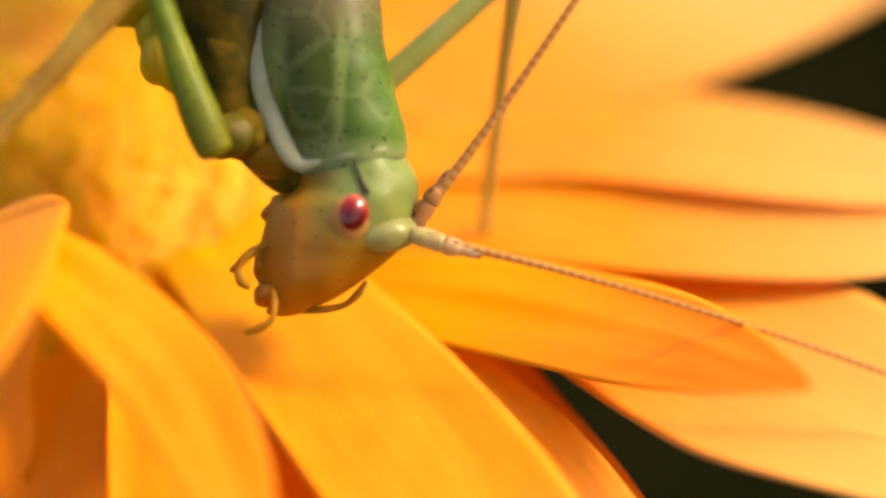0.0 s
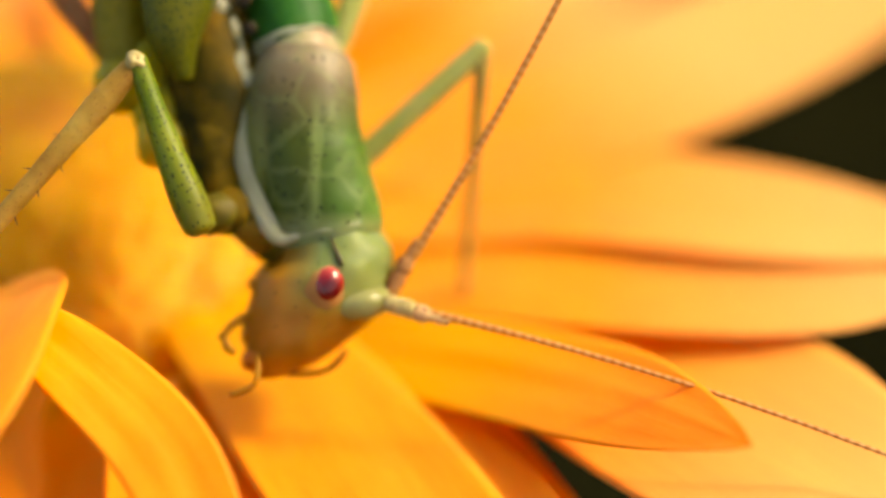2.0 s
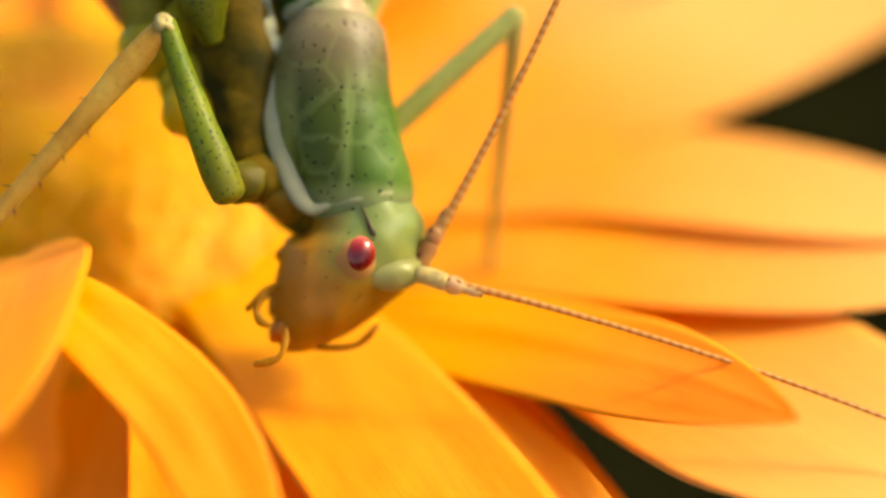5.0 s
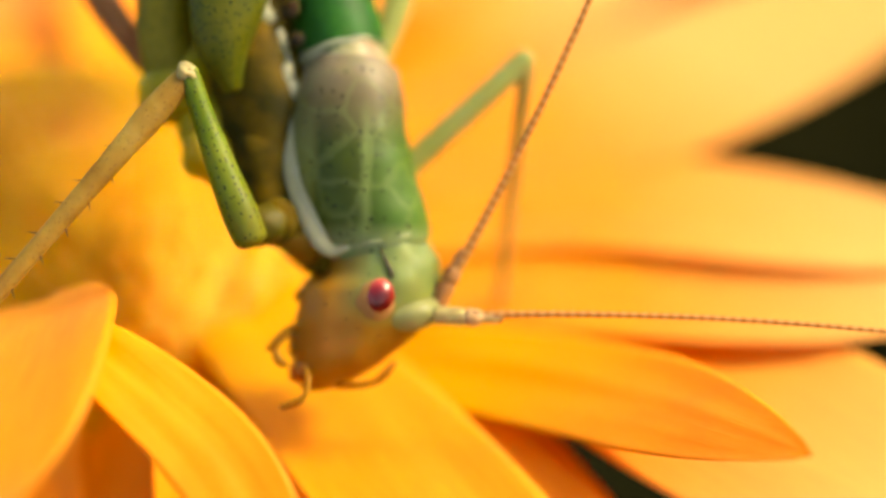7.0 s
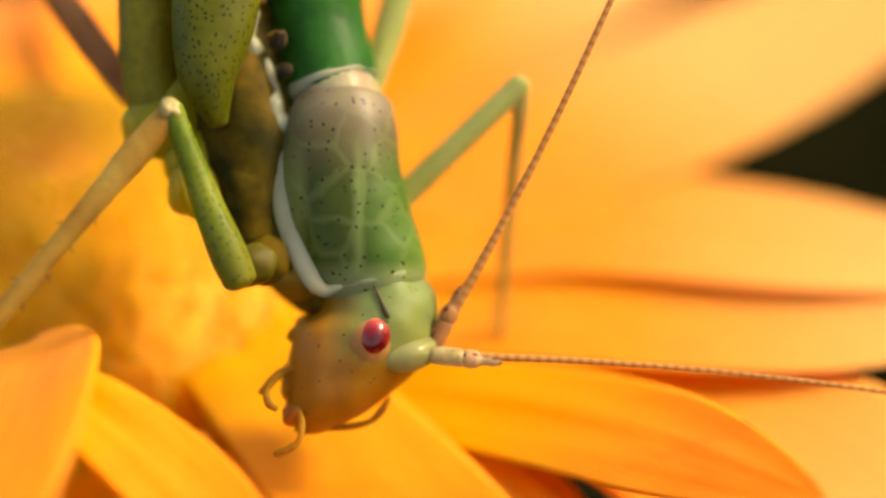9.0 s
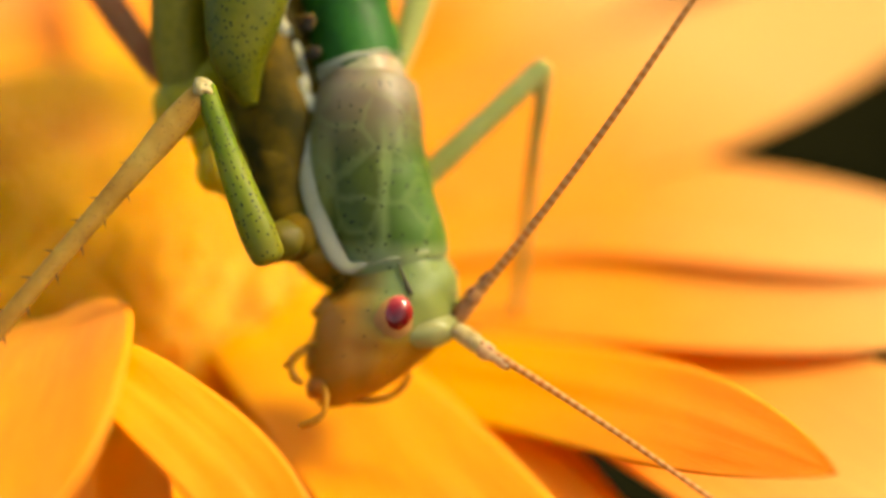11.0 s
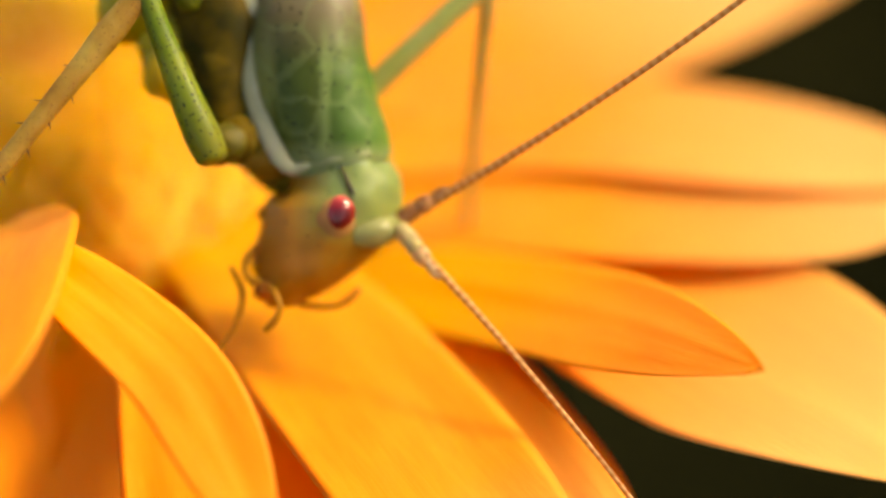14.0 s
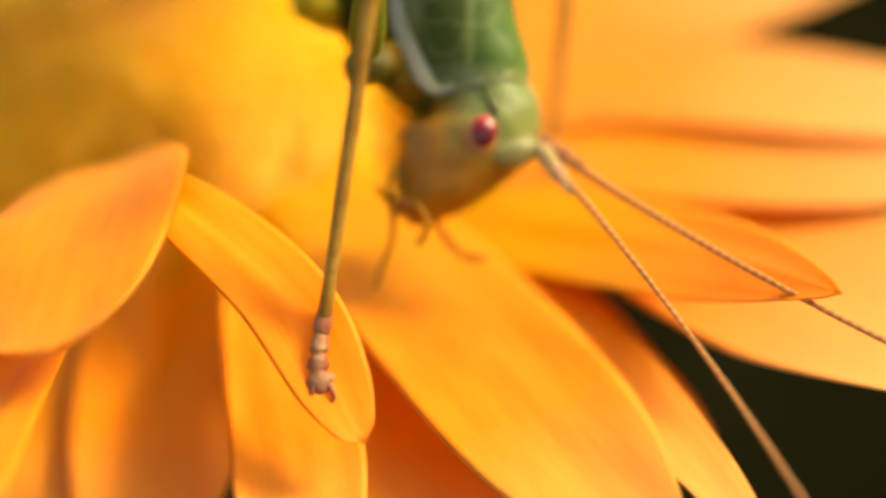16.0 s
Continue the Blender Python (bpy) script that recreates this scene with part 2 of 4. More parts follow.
CHEEK = skin("cheek_pale", [(0.3, (0.31, 0.31, 0.11)), (0.7, (0.39, 0.38, 0.16))], share=0.45, grain=0.12, gloss=0.4, rough=0.3)
EDGE = skin("edge_pale", [(0.3, (0.30, 0.34, 0.15)), (0.7, (0.42, 0.44, 0.26))], share=0.35)
THORN = skin("spine_brown", [(0.3, (0.05, 0.02, 0.008)), (0.7, (0.10, 0.045, 0.015))], share=0.1)
DARK = skin("dark_mark", [(0.3, (0.018, 0.015, 0.009)), (0.7, (0.045, 0.033, 0.015))], share=0.05)
STEM = skin("stem_green", [(0.3, (0.05, 0.09, 0.02)), (0.7, (0.09, 0.15, 0.04))], share=0.1, scale=200.0)
# leaf and soil near black: deep shade under the flower put into the colour
SHADED_LEAF = skin("leaf_shaded", [(0.3, (0.004, 0.011, 0.001)), (0.7, (0.013, 0.026, 0.003))], share=0.1, rough=0.7, scale=60.0, gloss=0.08, depth=(0.0, 0.1))
SHADED_SOIL = skin("soil", [(0.3, (0.006, 0.006, 0.002)), (0.7, (0.018, 0.016, 0.005))], share=0.0, rough=1.0, scale=40.0, gloss=0.0, depth=(0.0, 0.1))


def eye_material():
    m, t, p, out = shader("eye_red")
    co = node(t, "ShaderNodeTexCoord")
    le = node(t, "ShaderNodeVectorMath")
    le.operation = "DISTANCE"
    le.inputs[1].default_value = (0.06 * MM, -0.05 * MM, 0.30 * MM)
    t.links.new(co.outputs["Object"], le.inputs[0])
    rng = node(t, "ShaderNodeMapRange")
    rng.inputs["From Max"].default_value = 0.52 * MM
    t.links.new(le.outputs["Value"], rng.inputs[0])
    c = ramp(t, rng.outputs[0], [(0.25, (0.07, 0.0, 0.002)), (0.55, (0.19, 0.003, 0.005)), (0.8, (0.36, 0.035, 0.03)), (1.0, (0.52, 0.22, 0.13))])
    t.links.new(c, p.inputs["Base Color"])
    vo = node(t, "ShaderNodeTexVoronoi", Scale=42000.0)
    t.links.new(co.outputs["Object"], vo.inputs["Vector"])
    b = node(t, "ShaderNodeBump", Strength=0.12, Distance=0.00001)
    t.links.new(vo.outputs["Distance"], b.inputs["Height"])
    t.links.new(b.outputs[0], p.inputs["Normal"])
    p.inputs["Roughness"].default_value = 0.18
    p.inputs["Coat Weight"].default_value = 0.15
    return m


def antenna_material():
    m, t, p, out = shader("antenna_banded")
    uv = node(t, "ShaderNodeUVMap")
    sep = node(t, "ShaderNodeSeparateXYZ")
    t.links.new(uv.outputs[0], sep.inputs[0])
    wv = node(t, "ShaderNodeTexWave", Scale=1.55, Distortion=0.6)
    t.links.new(uv.outputs[0], wv.inputs["Vector"])
    near = ramp(t, wv.outputs["Fac"], [(0.2, (0.50, 0.20, 0.035)), (0.6, (0.60, 0.31, 0.095))])
    far = ramp(t, wv.outputs["Fac"], [(0.3, (0.26, 0.11, 0.035)), (0.6, (0.60, 0.38, 0.15))])
    rng = node(t, "ShaderNodeMapRange")
    rng.inputs["From Min"].default_value, rng.inputs["From Max"].default_value = 7.0, 14.0
    t.links.new(sep.outputs[0], rng.inputs[0])
    thin(t, p, out, mixed(t, rng.outputs[0], near, far), 0.4)
    p.inputs["Roughness"].default_value = 0.45
    return m


RING = skin("eye_ring", [(0.3, (0.42, 0.19, 0.06)), (0.7, (0.47, 0.25, 0.09))], share=0.4, grain=0.15)
EYE, ANTENNA = eye_material(), antenna_material()


# ---- mesh helpers ----
def part(name, bm, material, parent=None, label="", smooth=True):
    me = bpy.data.meshes.new(name)
    bmesh.ops.recalc_face_normals(bm, faces=bm.faces)
    bm.to_mesh(me)
    bm.free()
    me.materials.append(material)
    if smooth:
        me.polygons.foreach_set("use_smooth", [True] * len(me.polygons))
    ob = new(name, me)
    ob.parent = parent
    return tagged(ob, label)


def spline(points, steps):
    """Points along a smooth curve through the given tuples (any length)."""
    p = [np.array(q, float) for q in points]
    p = [2 * p[0] - p[1]] + p + [2 * p[-1] - p[-2]]
    out = []
    for i in range(1, len(p) - 2):
        a, b, c, d = p[i - 1 : i + 3]
        for k in range(steps):
            s = k / steps
            out.append(0.5 * (2 * b + (c - a) * s + (2 * a - 5 * b + 4 * c - d) * s**2 + (3 * b - a - 3 * c + d) * s**3))
    out.append(p[-2])
    return out


def loft(bm, sections, sides=16, steps=6, ref=(0, 0, 1), shape=None, cap=0.6, level=False):
    """A rounded tube through sections (x, y, z, half-width, half-depth) in mm; returns its rings."""
    rows = spline([s if len(s) == 5 else (*s, s[3]) for s in sections], steps)
    pts = [Vector(r[:3]) for r in rows]
    uv = bm.loops.layers.uv.verify()
    n, rings, dist, run = len(rows), [], [], 0.0
    ends = [(0.35, 0.94), (0.7, 0.72), (0.93, 0.37)]
    plan = [(0, -c, s) for c, s in reversed(ends)] if cap else []
    plan += [(i, 0, 1) for i in range(n)]
    plan += [(n - 1, c, s) for c, s in ends] if cap else []
    for i, out, s in plan:
        tan = (pts[min(i + 1, n - 1)] - pts[max(i - 1, 0)]).normalized()
        side = tan.cross(Vector(ref))
        side = side.normalized() if side.length > 1e-4 else tan.orthogonal().normalized()
        up = side.cross(tan)
        if level:
            side, up = Vector((-1, 0, 0)), Vector((0, 0, 1))
        a, b = max(rows[i][3], 0.004), max(rows[i][4], 0.004)
        c = pts[i] + tan * out * min(a, b) * cap
        if i and not out:
            run += (pts[i] - pts[i - 1]).length
        ring = []
        for k in range(sides):
            an = 2 * math.pi * k / sides
            q = c + (side * math.cos(an) * a + up * math.sin(an) * b) * s
            if shape:
                q = shape(q, i / (n - 1), an)
            ring.append(bm.verts.new(q * MM))
        rings.append(ring)
        dist.append(run + out * min(a, b) * cap)
    for r in range(len(rings) - 1):
        for k in range(sides):
            fa = bm.faces.new((rings[r][k], rings[r][(k + 1) % sides], rings[r + 1][(k + 1) % sides], rings[r + 1][k]))
            for lp, d, v in zip(fa.loops, (dist[r], dist[r], dist[r + 1], dist[r + 1]), (k, k + 1, k + 1, k)):
                lp[uv].uv = (d, v / sides)
    bm.faces.new(rings[0])
    bm.faces.new(rings[-1])
    return rings


def blob(bm, c, r, turn=(0, 0, 0), rough=0.0, u=20, v=12):
    """An ellipsoid with a slightly uneven surface."""
    m = pose(c[0] * MM, c[1] * MM, c[2] * MM, *turn)
    made = bmesh.ops.create_uvsphere(bm, u_segments=u, v_segments=v, radius=1.0)["verts"]
    for w in made:
        q = w.co.copy()
        k = 1 + rough * noise.noise(q * 1.7 + Vector(c))
        w.co = m @ (Vector((q.x * r[0], q.y * r[1], q.z * r[2])) * k * MM)
    return made


def spine(bm, root, way, length, r=0.035):
    root, way = Vector(root), Vector(way).normalized()
    a = way.orthogonal().normalized()
    b = way.cross(a)
    base = [bm.verts.new((root + (a * math.cos(k * math.pi / 2.5) + b * math.sin(k * math.pi / 2.5)) * r) * MM) for k in range(5)]
    top = bm.verts.new((root + way * length) * MM)
    for k in range(5):
        bm.faces.new((base[k], base[(k + 1) % 5], top))
    bm.faces.new(base[::-1])


# ---- setting ----
def ground():
    bm = bmesh.new()
    n, size = 40, 30.0
    for i in range(n + 1):
        for j in range(n + 1):
            x, y = [math.copysign(abs(2 * k / n - 1) ** 3, 2 * k / n - 1) * size for k in (i, j)]
            bm.verts.new((x, y, -0.20 + 0.012 * noise.noise(Vector((x * 9, y * 9, 0)))))
    bm.verts.ensure_lookup_table()
    for i in range(n):
        for j in range(n):
            k = i * (n + 1) + j
            bm.faces.new([bm.verts[q] for q in (k, k + n + 1, k + n + 2, k + 1)])
    ob = part("ground", bm, SHADED_SOIL)
    tagged(ob, "garden soil beneath the flower, shade put into its near-black colour", "ground", kind="structure")


def leaf(at, length, width, turn, tilt, seed):
    """A lance-shaped leaf with a keel, on its own short stalk."""
    bm = bmesh.new()
    nu, nv = 20, 6
    grid = []
    for i in range(nu + 1):
        s = i / nu
        w = width * math.sin(math.pi * min(1, 0.04 + 0.96 * s)) ** 0.7 * (1 - 0.3 * s)
        row = []
        for j in range(-nv, nv + 1):
            v = j / nv
            z = 0.18 * width * abs(v) - 0.25 * length * s * s + 0.05 * width * noise.noise(Vector((s * 5, v * 2, seed)))
            row.append((length * s, w * v, z))
        grid.append(row)
    for off in (0.0, -0.35):
        vs = [[bm.verts.new(Vector((x, y, z + off * (1 - abs(j / nv - 1)))) * MM) for j, (x, y, z) in enumerate(r)] for r in grid]
        for i in range(nu):
            for j in range(2 * nv):
                f = (vs[i][j], vs[i + 1][j], vs[i + 1][j + 1], vs[i][j + 1])
                bm.faces.new(f if off == 0 else f[::-1])
    bmesh.ops.remove_doubles(bm, verts=bm.verts, dist=1e-7)
    loft(bm, [(-2, 0, -0.6, 0.5), (length * 0.3, 0, -0.25 * length * 0.09 - 0.2, 0.4), (length * 0.9, 0, -0.25 * length * 0.81 - 0.1, 0.12)], 6, 4)
    ob = part("leaf", bm, SHADED_LEAF)
    ob.matrix_world = pose(at[0] * MM, at[1] * MM, at[2] * MM, 0, tilt, turn)
    tagged(ob, "green lance-shaped leaf below the flower, shade put into its colour", "leaf", "leaves under the flower")


def shrub():
    """An added, unseen leafy neighbour whose shade keeps the soil under the flower dark."""
    rnd = random.Random(5)
    sh = new("shrub")
    tagged(sh, "added shrub out of view that shades the soil", "shrub")
    turn = Matrix.Rotation(math.atan2(SUN_TO.y, SUN_TO.x), 2)
    for k in range(5):
        x, y = turn @ Vector((360 + rnd.uniform(-20, 30), -400 + 200 * k))
        bm = bmesh.new()
        loft(bm, [(x, y, -205, 6), (x + rnd.uniform(-20, 20), y + 20, -20, 4), (x + rnd.uniform(-30, 30), y - 10, 200, 1.5)], 8, 4, (0, 1, 0))
        part("trunk", bm, STEM, sh)
    bm = bmesh.new()
    for k in range(2600):
        at = Vector((rnd.uniform(315, 420), rnd.uniform(-560, 560), rnd.uniform(-200, 285)))
        at.xy = turn @ at.xy
        ln, wd = rnd.uniform(26, 44), rnd.uniform(10, 17)
        m = Matrix.Translation(at) @ pose(0, 0, 0, rnd.uniform(-70, 70), rnd.uniform(-50, 50), rnd.uniform(0, 360))
        rows = []
        for s in (0, 0.25, 0.55, 0.8, 1):
            w = wd * math.sin(math.pi * (0.08 + 0.9 * s)) * 0.5
            rows.append([bm.verts.new(m @ Vector((ln * (s - 0.5), v * w, abs(v) * 2.5 - 6 * s * s)) * MM) for v in (-1, 0, 1)])
        for p, q in zip(rows, rows[1:]):
            for j in (0, 1):
                bm.faces.new((p[j], q[j], q[j + 1], p[j + 1]))
    tagged(part("foliage", bm, SHADED_LEAF, sh), kind="stuff")


# ---- flower ----
def petal(flower, base, mid, tip, width, point=0.5, roll=0.0, cup=0.25, seed=0, foot=0.45, peak=0.55, belly=1.0, pale=0.0):
    """A ray petal along base, mid, tip (mm), width across, point 0 round to 1 sharp, two skins with ridges along it;
    pale shifts the sun glare painted on its tip along it.
    """
    rnd = random.Random(seed)
    nu, nv = 30, 9
    ax = spline([base, mid, tip], nu // 2)
    L = sum(np.linalg.norm(ax[i + 1] - ax[i]) for i in range(nu))
    bm = bmesh.new()
    uv = bm.loops.layers.uv.verify()
    top, low, where = [], [], []
    ph, run = rnd.uniform(0, 6), 0.0
    for i in range(nu + 1):
        s = i / nu
        if i:
            run += float(np.linalg.norm(ax[i] - ax[i - 1]))
        tan = Vector(ax[min(i + 1, nu)] - ax[max(i - 1, 0)]).normalized()
        side = Matrix.Rotation(radians(roll), 3, tan) @ tan.cross(Vector((0, 0, 1))).normalized()
        nor = side.cross(tan)
        grow = foot + (1 - foot) * math.sin(min(1, s / peak) * math.pi / 2) ** belly
        close = 1.0 if s < peak else max(0.0, 1 - ((s - peak) / (1 - peak)) ** (3.2 - 1.9 * point)) ** (0.5 + 0.45 * point)
        w = 0.5 * width * grow * close
        a, b, c = [], [], []
        for j in range(-nv, nv + 1):
            v = j / nv
            n1 = noise.noise(Vector((s * 3 + seed, v * 1.2, seed * 1.7)))
            rid = (0.014 * math.cos(v * 9.4 + ph + 0.6 * n1) + 0.006 * math.cos(v * 21 + 2 * ph + n1)) * (1 - v * v)
            lift = cup * width * 0.5 * v * v + rid * min(1, w) + 0.10 * n1 * min(1.5, w) - 0.05 * math.exp(-((v / 0.13) ** 2)) * min(1, w) * 0.5
            q = Vector(ax[i]) + side * (w * v * (1 + 0.03 * n1)) + nor * lift
            q += tan * (0.12 * width * close * (noise.noise(Vector((v * 2.6, seed * 3.1, 0))) * s**4))
            a.append(bm.verts.new(q * MM))
            edge = abs(j) == nv or i in (0, nu)
            b.append(a[-1] if edge else bm.verts.new((q - nor * 0.11 * (1 - abs(v) ** 4)) * MM))
            c.append((run + pale, w * v))
        top.append(a), low.append(b), where.append(c)
    for skin_rows, flip in ((top, False), (low, True)):
        for i in range(nu):
            for j in range(2 * nv):
                k = [(i, j), (i + 1, j), (i + 1, j + 1), (i, j + 1)]
                if flip:
                    k.reverse()
                try:
                    f = bm.faces.new([skin_rows[x][y] for x, y in k])
                except ValueError:
                    continue
                for lp, (x, y) in zip(f.loops, k):
                    lp[uv].uv = where[x][y]
    bmesh.ops.remove_doubles(bm, verts=bm.verts, dist=1e-8)
    return part("petal", bm, PETAL, flower)


def flower():
    fl = new("flower")
    tagged(fl, "orange daisy-like flower with a yellow disc and two rows of petals", "flower")
    # disc
    bm = bmesh.new()
    rings, nr, ns = [], 16, 56
    cx, cy = -1.5, 3.8

    def dome(r):
        return -0.1 - 3.2 * (r / 7.7) ** 3
    for i in range(nr + 1):
        r = 8.3 * i / nr
        rings.append([bm.verts.new(Vector((cx + r * math.cos(6.2832 * k / ns), cy + r * math.sin(6.2832 * k / ns), dome(r) - 0.18 * r * math.cos(6.2832 * k / ns) - 0.25 + 0.18 * noise.noise(Vector((r * math.cos(6.2832 * k / ns) * 0.9, r * math.sin(6.2832 * k / ns) * 0.9, 0))))) * MM) for k in range(ns)] if i else [bm.verts.new((cx * MM, cy * MM, -0.35 * MM))])
    for i in range(nr):
        for k in range(ns):
            if i == 0:
                bm.faces.new((rings[0][0], rings[1][k], rings[1][(k + 1) % ns]))
            else:
                bm.faces.new((rings[i][k], rings[i + 1][k], rings[i + 1][(k + 1) % ns], rings[i][(k + 1) % ns]))
    low = [bm.verts.new(Vector((v.co.x * 0.7 / MM, v.co.y * 0.7 / MM, -5.2)) * MM) for v in rings[-1]]
    for k in range(ns):
        bm.faces.new((rings[-1][k], low[k], low[(k + 1) % ns], rings[-1][(k + 1) % ns]))
    bm.faces.new(low[::-1])
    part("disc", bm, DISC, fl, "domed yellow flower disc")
    # florets on the disc, in a spiral: each of those towards the insect by itself, the rest as one bed
    def floret(bm, m, h, ra):
        rows = []
        for hh, rr in ((0, 0.8), (h, 1.0), (h + 0.14, 0.75), (h + 0.2, 0.3)):
            rows.append([bm.verts.new(m @ (Vector((ra * rr * math.cos(q * 1.2566), ra * rr * math.sin(q * 1.2566), hh)) * MM)) for q in range(5)])
        for x, y in zip(rows, rows[1:]):
            for q in range(5):
                bm.faces.new((x[q], x[(q + 1) % 5], y[(q + 1) % 5], y[q]))
        bm.faces.new(rows[-1])

    kinds = []
    rnd = random.Random(4)
    for k in range(6):
        bm = bmesh.new()
        floret(bm, Matrix(), 0.02 + 0.024 * k, 0.10 + 0.012 * ((k * 5) % 6))
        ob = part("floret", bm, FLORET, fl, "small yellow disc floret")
        kinds.append(ob)
    bed, singles = bmesh.new(), 0
    for k in range(940):
        r, an = 8.05 * math.sqrt((k + rnd.uniform(-6, 7)) / 960 + 0.012), k * 2.39996 + rnd.uniform(-0.12, 0.12)
        at = Vector((cx + r * math.cos(an), cy + r * math.sin(an), dome(r) - 0.18 * r * math.cos(an) - 0.3))
        way = Vector((at.x - cx, at.y - cy, 9)).to_track_quat("Z", "Y").to_matrix().to_4x4()
        m = Matrix.Translation(at * MM) @ way
        if at.y < 3.6 and singles < 300:
            ob = kinds[singles] if singles < 6 else new("floret", kinds[singles % 6].data)
            ob.parent = fl
            ob.matrix_local = m
            singles += 1
        else:
            floret(bed, m, rnd.uniform(0.02, 0.14), rnd.uniform(0.10, 0.17))
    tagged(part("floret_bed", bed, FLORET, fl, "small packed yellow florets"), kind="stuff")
    # the petals that reach past the insect
    petal(fl, (-0.84, -3.74, -0.18), (-0.23, -6.88, 1.10), (-0.19, -10.95, 0.70), 4.4, 0.0, 10, 0.03, 1, 0.35, 0.48, 0.5)
    petal(fl, (1.34, -6.73, 1.37), (3.88, -8.59, 0.14), (5.63, -11.12, -1.51), 1.8, 0.15, 12, 0.02, 2, 0.5, 0.45, 0.5)
    petal(fl, (2.55, 0.35, -3.15), (6.98, -6.49, -2.55), (11.12, -13.22, -2.40), 4.1, 0.35, 0, 0.05, 3, 0.78, 0.6, pale=-5.5)
    petal(fl, (8.28, -3.78, -3.20), (10.85, -8.13, -2.95), (12.99, -12.61, -2.85), 1.7, 0.4, -8, 0.08, 15, 0.6, 0.5, pale=2.0)
    petal(fl, (5.63, -2.09, -3.10), (11.10, -4.79, -2.00), (14.69, -8.85, 0.00), 2.75, 0.8, 16, 0.03, 4, 0.6, 0.6, pale=-6.0)
    petal(fl, (9.04, -1.02, -3.40), (14.98, -5.52, -2.62), (18.92, -10.16, -2.10), 6.6, 0.85, -2, 0.06, 5, 0.3, 0.52, pale=1.5)
    petal(fl, (8.99, -2.86, -4.00), (10.45, -5.94, -4.10), (12.62, -9.43, -4.20), 2.0, 0.4, 0, 0.05, 6, 0.5)
    petal(fl, (6.44, 2.46, -2.60), (12.42, 2.52, -2.10), (21.60, -0.49, -1.90), 5.3, 0.5, -3, 0.03, 8, 0.65, 0.55)
    petal(fl, (6.56, -0.01, -2.68), (12.11, -0.69, -2.22), (20.34, -1.83, -2.08), 4.4, 0.3, 3, 0.02, 18, 0.65, 0.65)
    petal(fl, (5.15, 5.80, -2.60), (12.99, 7.67, -2.20), (26.00, 17.24, -2.10), 7.4, 0.3, 0, 0.02, 9, 0.65)
    petal(fl, (3.01, 11.11, -2.70), (7.66, 19.94, -2.60), (15.61, 38.17, -2.60), 6.6, 0.35, 0, 0.05, 10, 0.55)
    petal(fl, (0.37, -2.11, -2.20), (0.10, -5.32, -4.60), (0.62, -11.83, -5.40), 4.4, 0.4, 0, 0.1, 11, 0.6)
    petal(fl, (-1.00, -2.64, -2.60), (-2.30, -5.31, -4.90), (-2.20, -11.60, -5.70), 4.6, 0.4, 0, 0.1, 16, 0.6)
    petal(fl, (2.25, -4.19, -2.60), (3.90, -9.46, -2.70), (4.75, -14.07, -2.95), 2.7, 0.4, 0, 0.1, 12, 0.5)
    petal(fl, (-1.04, -6.70, -1.20), (-1.23, -11.40, -0.50), (-1.01, -14.73, -0.40), 1.9, 0.4, 0, 0.1, 13, 0.5)
    petal(fl, (3.17, -3.21, -3.90), (5.54, -7.59, -3.90), (8.35, -13.15, -3.90), 3.6, 0.4, 0, 0.05, 14, 0.5)
    petal(fl, (4.08, 9.07, -3.20), (10.75, 16.35, -3.30), (23.41, 30.77, -3.40), 7.0, 0.35, 0, 0.05, 17, 0.6)
    # the rest of the two rows, round the back of the disc
    rnd = random.Random(11)
    for k in range(9):
        an = radians(62 + k * 18 + rnd.uniform(-3, 3))
        r = rnd.uniform(16.5, 18.5)
        c, s = math.cos(an), math.sin(an)
        petal(fl, (cx + 7.2 * c, cy + 7.2 * s, -2.7), (cx + 12 * c, cy + 12 * s, -2.3 + rnd.uniform(-0.3, 0.3)), (cx + r * c, cy + r * s, -2.6 + rnd.uniform(-0.6, 0.6)), rnd.uniform(4.6, 5.6), 0.4, rnd.uniform(-8, 8), 0.1, 20 + k)
    for k in range(17):
        an = radians(-62 + k * 20 + rnd.uniform(-3, 3))
        if an > radians(235):
            continue
        r = rnd.uniform(15, 17)
        c, s = math.cos(an), math.sin(an)
        if an > radians(60):
            c, s, r = c * 1.25 + cx / 11, s * 1.25 + cy / 11, r
        petal(fl, (5.6 * c, 5.6 * s, -3.6), (10.5 * c, 10.5 * s, -3.9), (r * c, r * s, -4.4 + rnd.uniform(-0.5, 0.3)), rnd.uniform(4.4, 5.2), 0.4, rnd.uniform(-8, 8), 0.08, 40 + k) if not -60 < math.degrees(an) < 10 else None
    # calyx and stem
    bm = bmesh.new()
    loft(bm, [(0, 1, -4.9, 4.4), (0, 1, -6.4, 3.9), (0, 0.6, -8.2, 2.1), (0.5, 0, -10, 1.4)], 24, 5, (0, 1, 0), None, 0.1)
    part("calyx", bm, STEM, fl, "green cup under the petals")
    for k in range(14):
        an = k * 6.2832 / 14
        c, s = math.cos(an), math.sin(an)
        bm = bmesh.new()
        loft(bm, [(3.2 * c, 1 + 3.2 * s, -7.6, 0.7, 0.2), (4.6 * c, 1 + 4.6 * s, -6.7, 0.8, 0.2), (5.9 * c, 1 + 5.9 * s, -6.4, 0.12, 0.06)], 8, 4)
        part("sepal", bm, STEM, fl)
    bm = bmesh.new()
    loft(bm, [(0.4, 0, -9.5, 1.4), (2, 1, -40, 1.5), (-2, 3, -90, 1.7), (0, 5, -202, 2.0)], 14, 10, (0, 1, 0))
    part("stem", bm, STEM, fl)


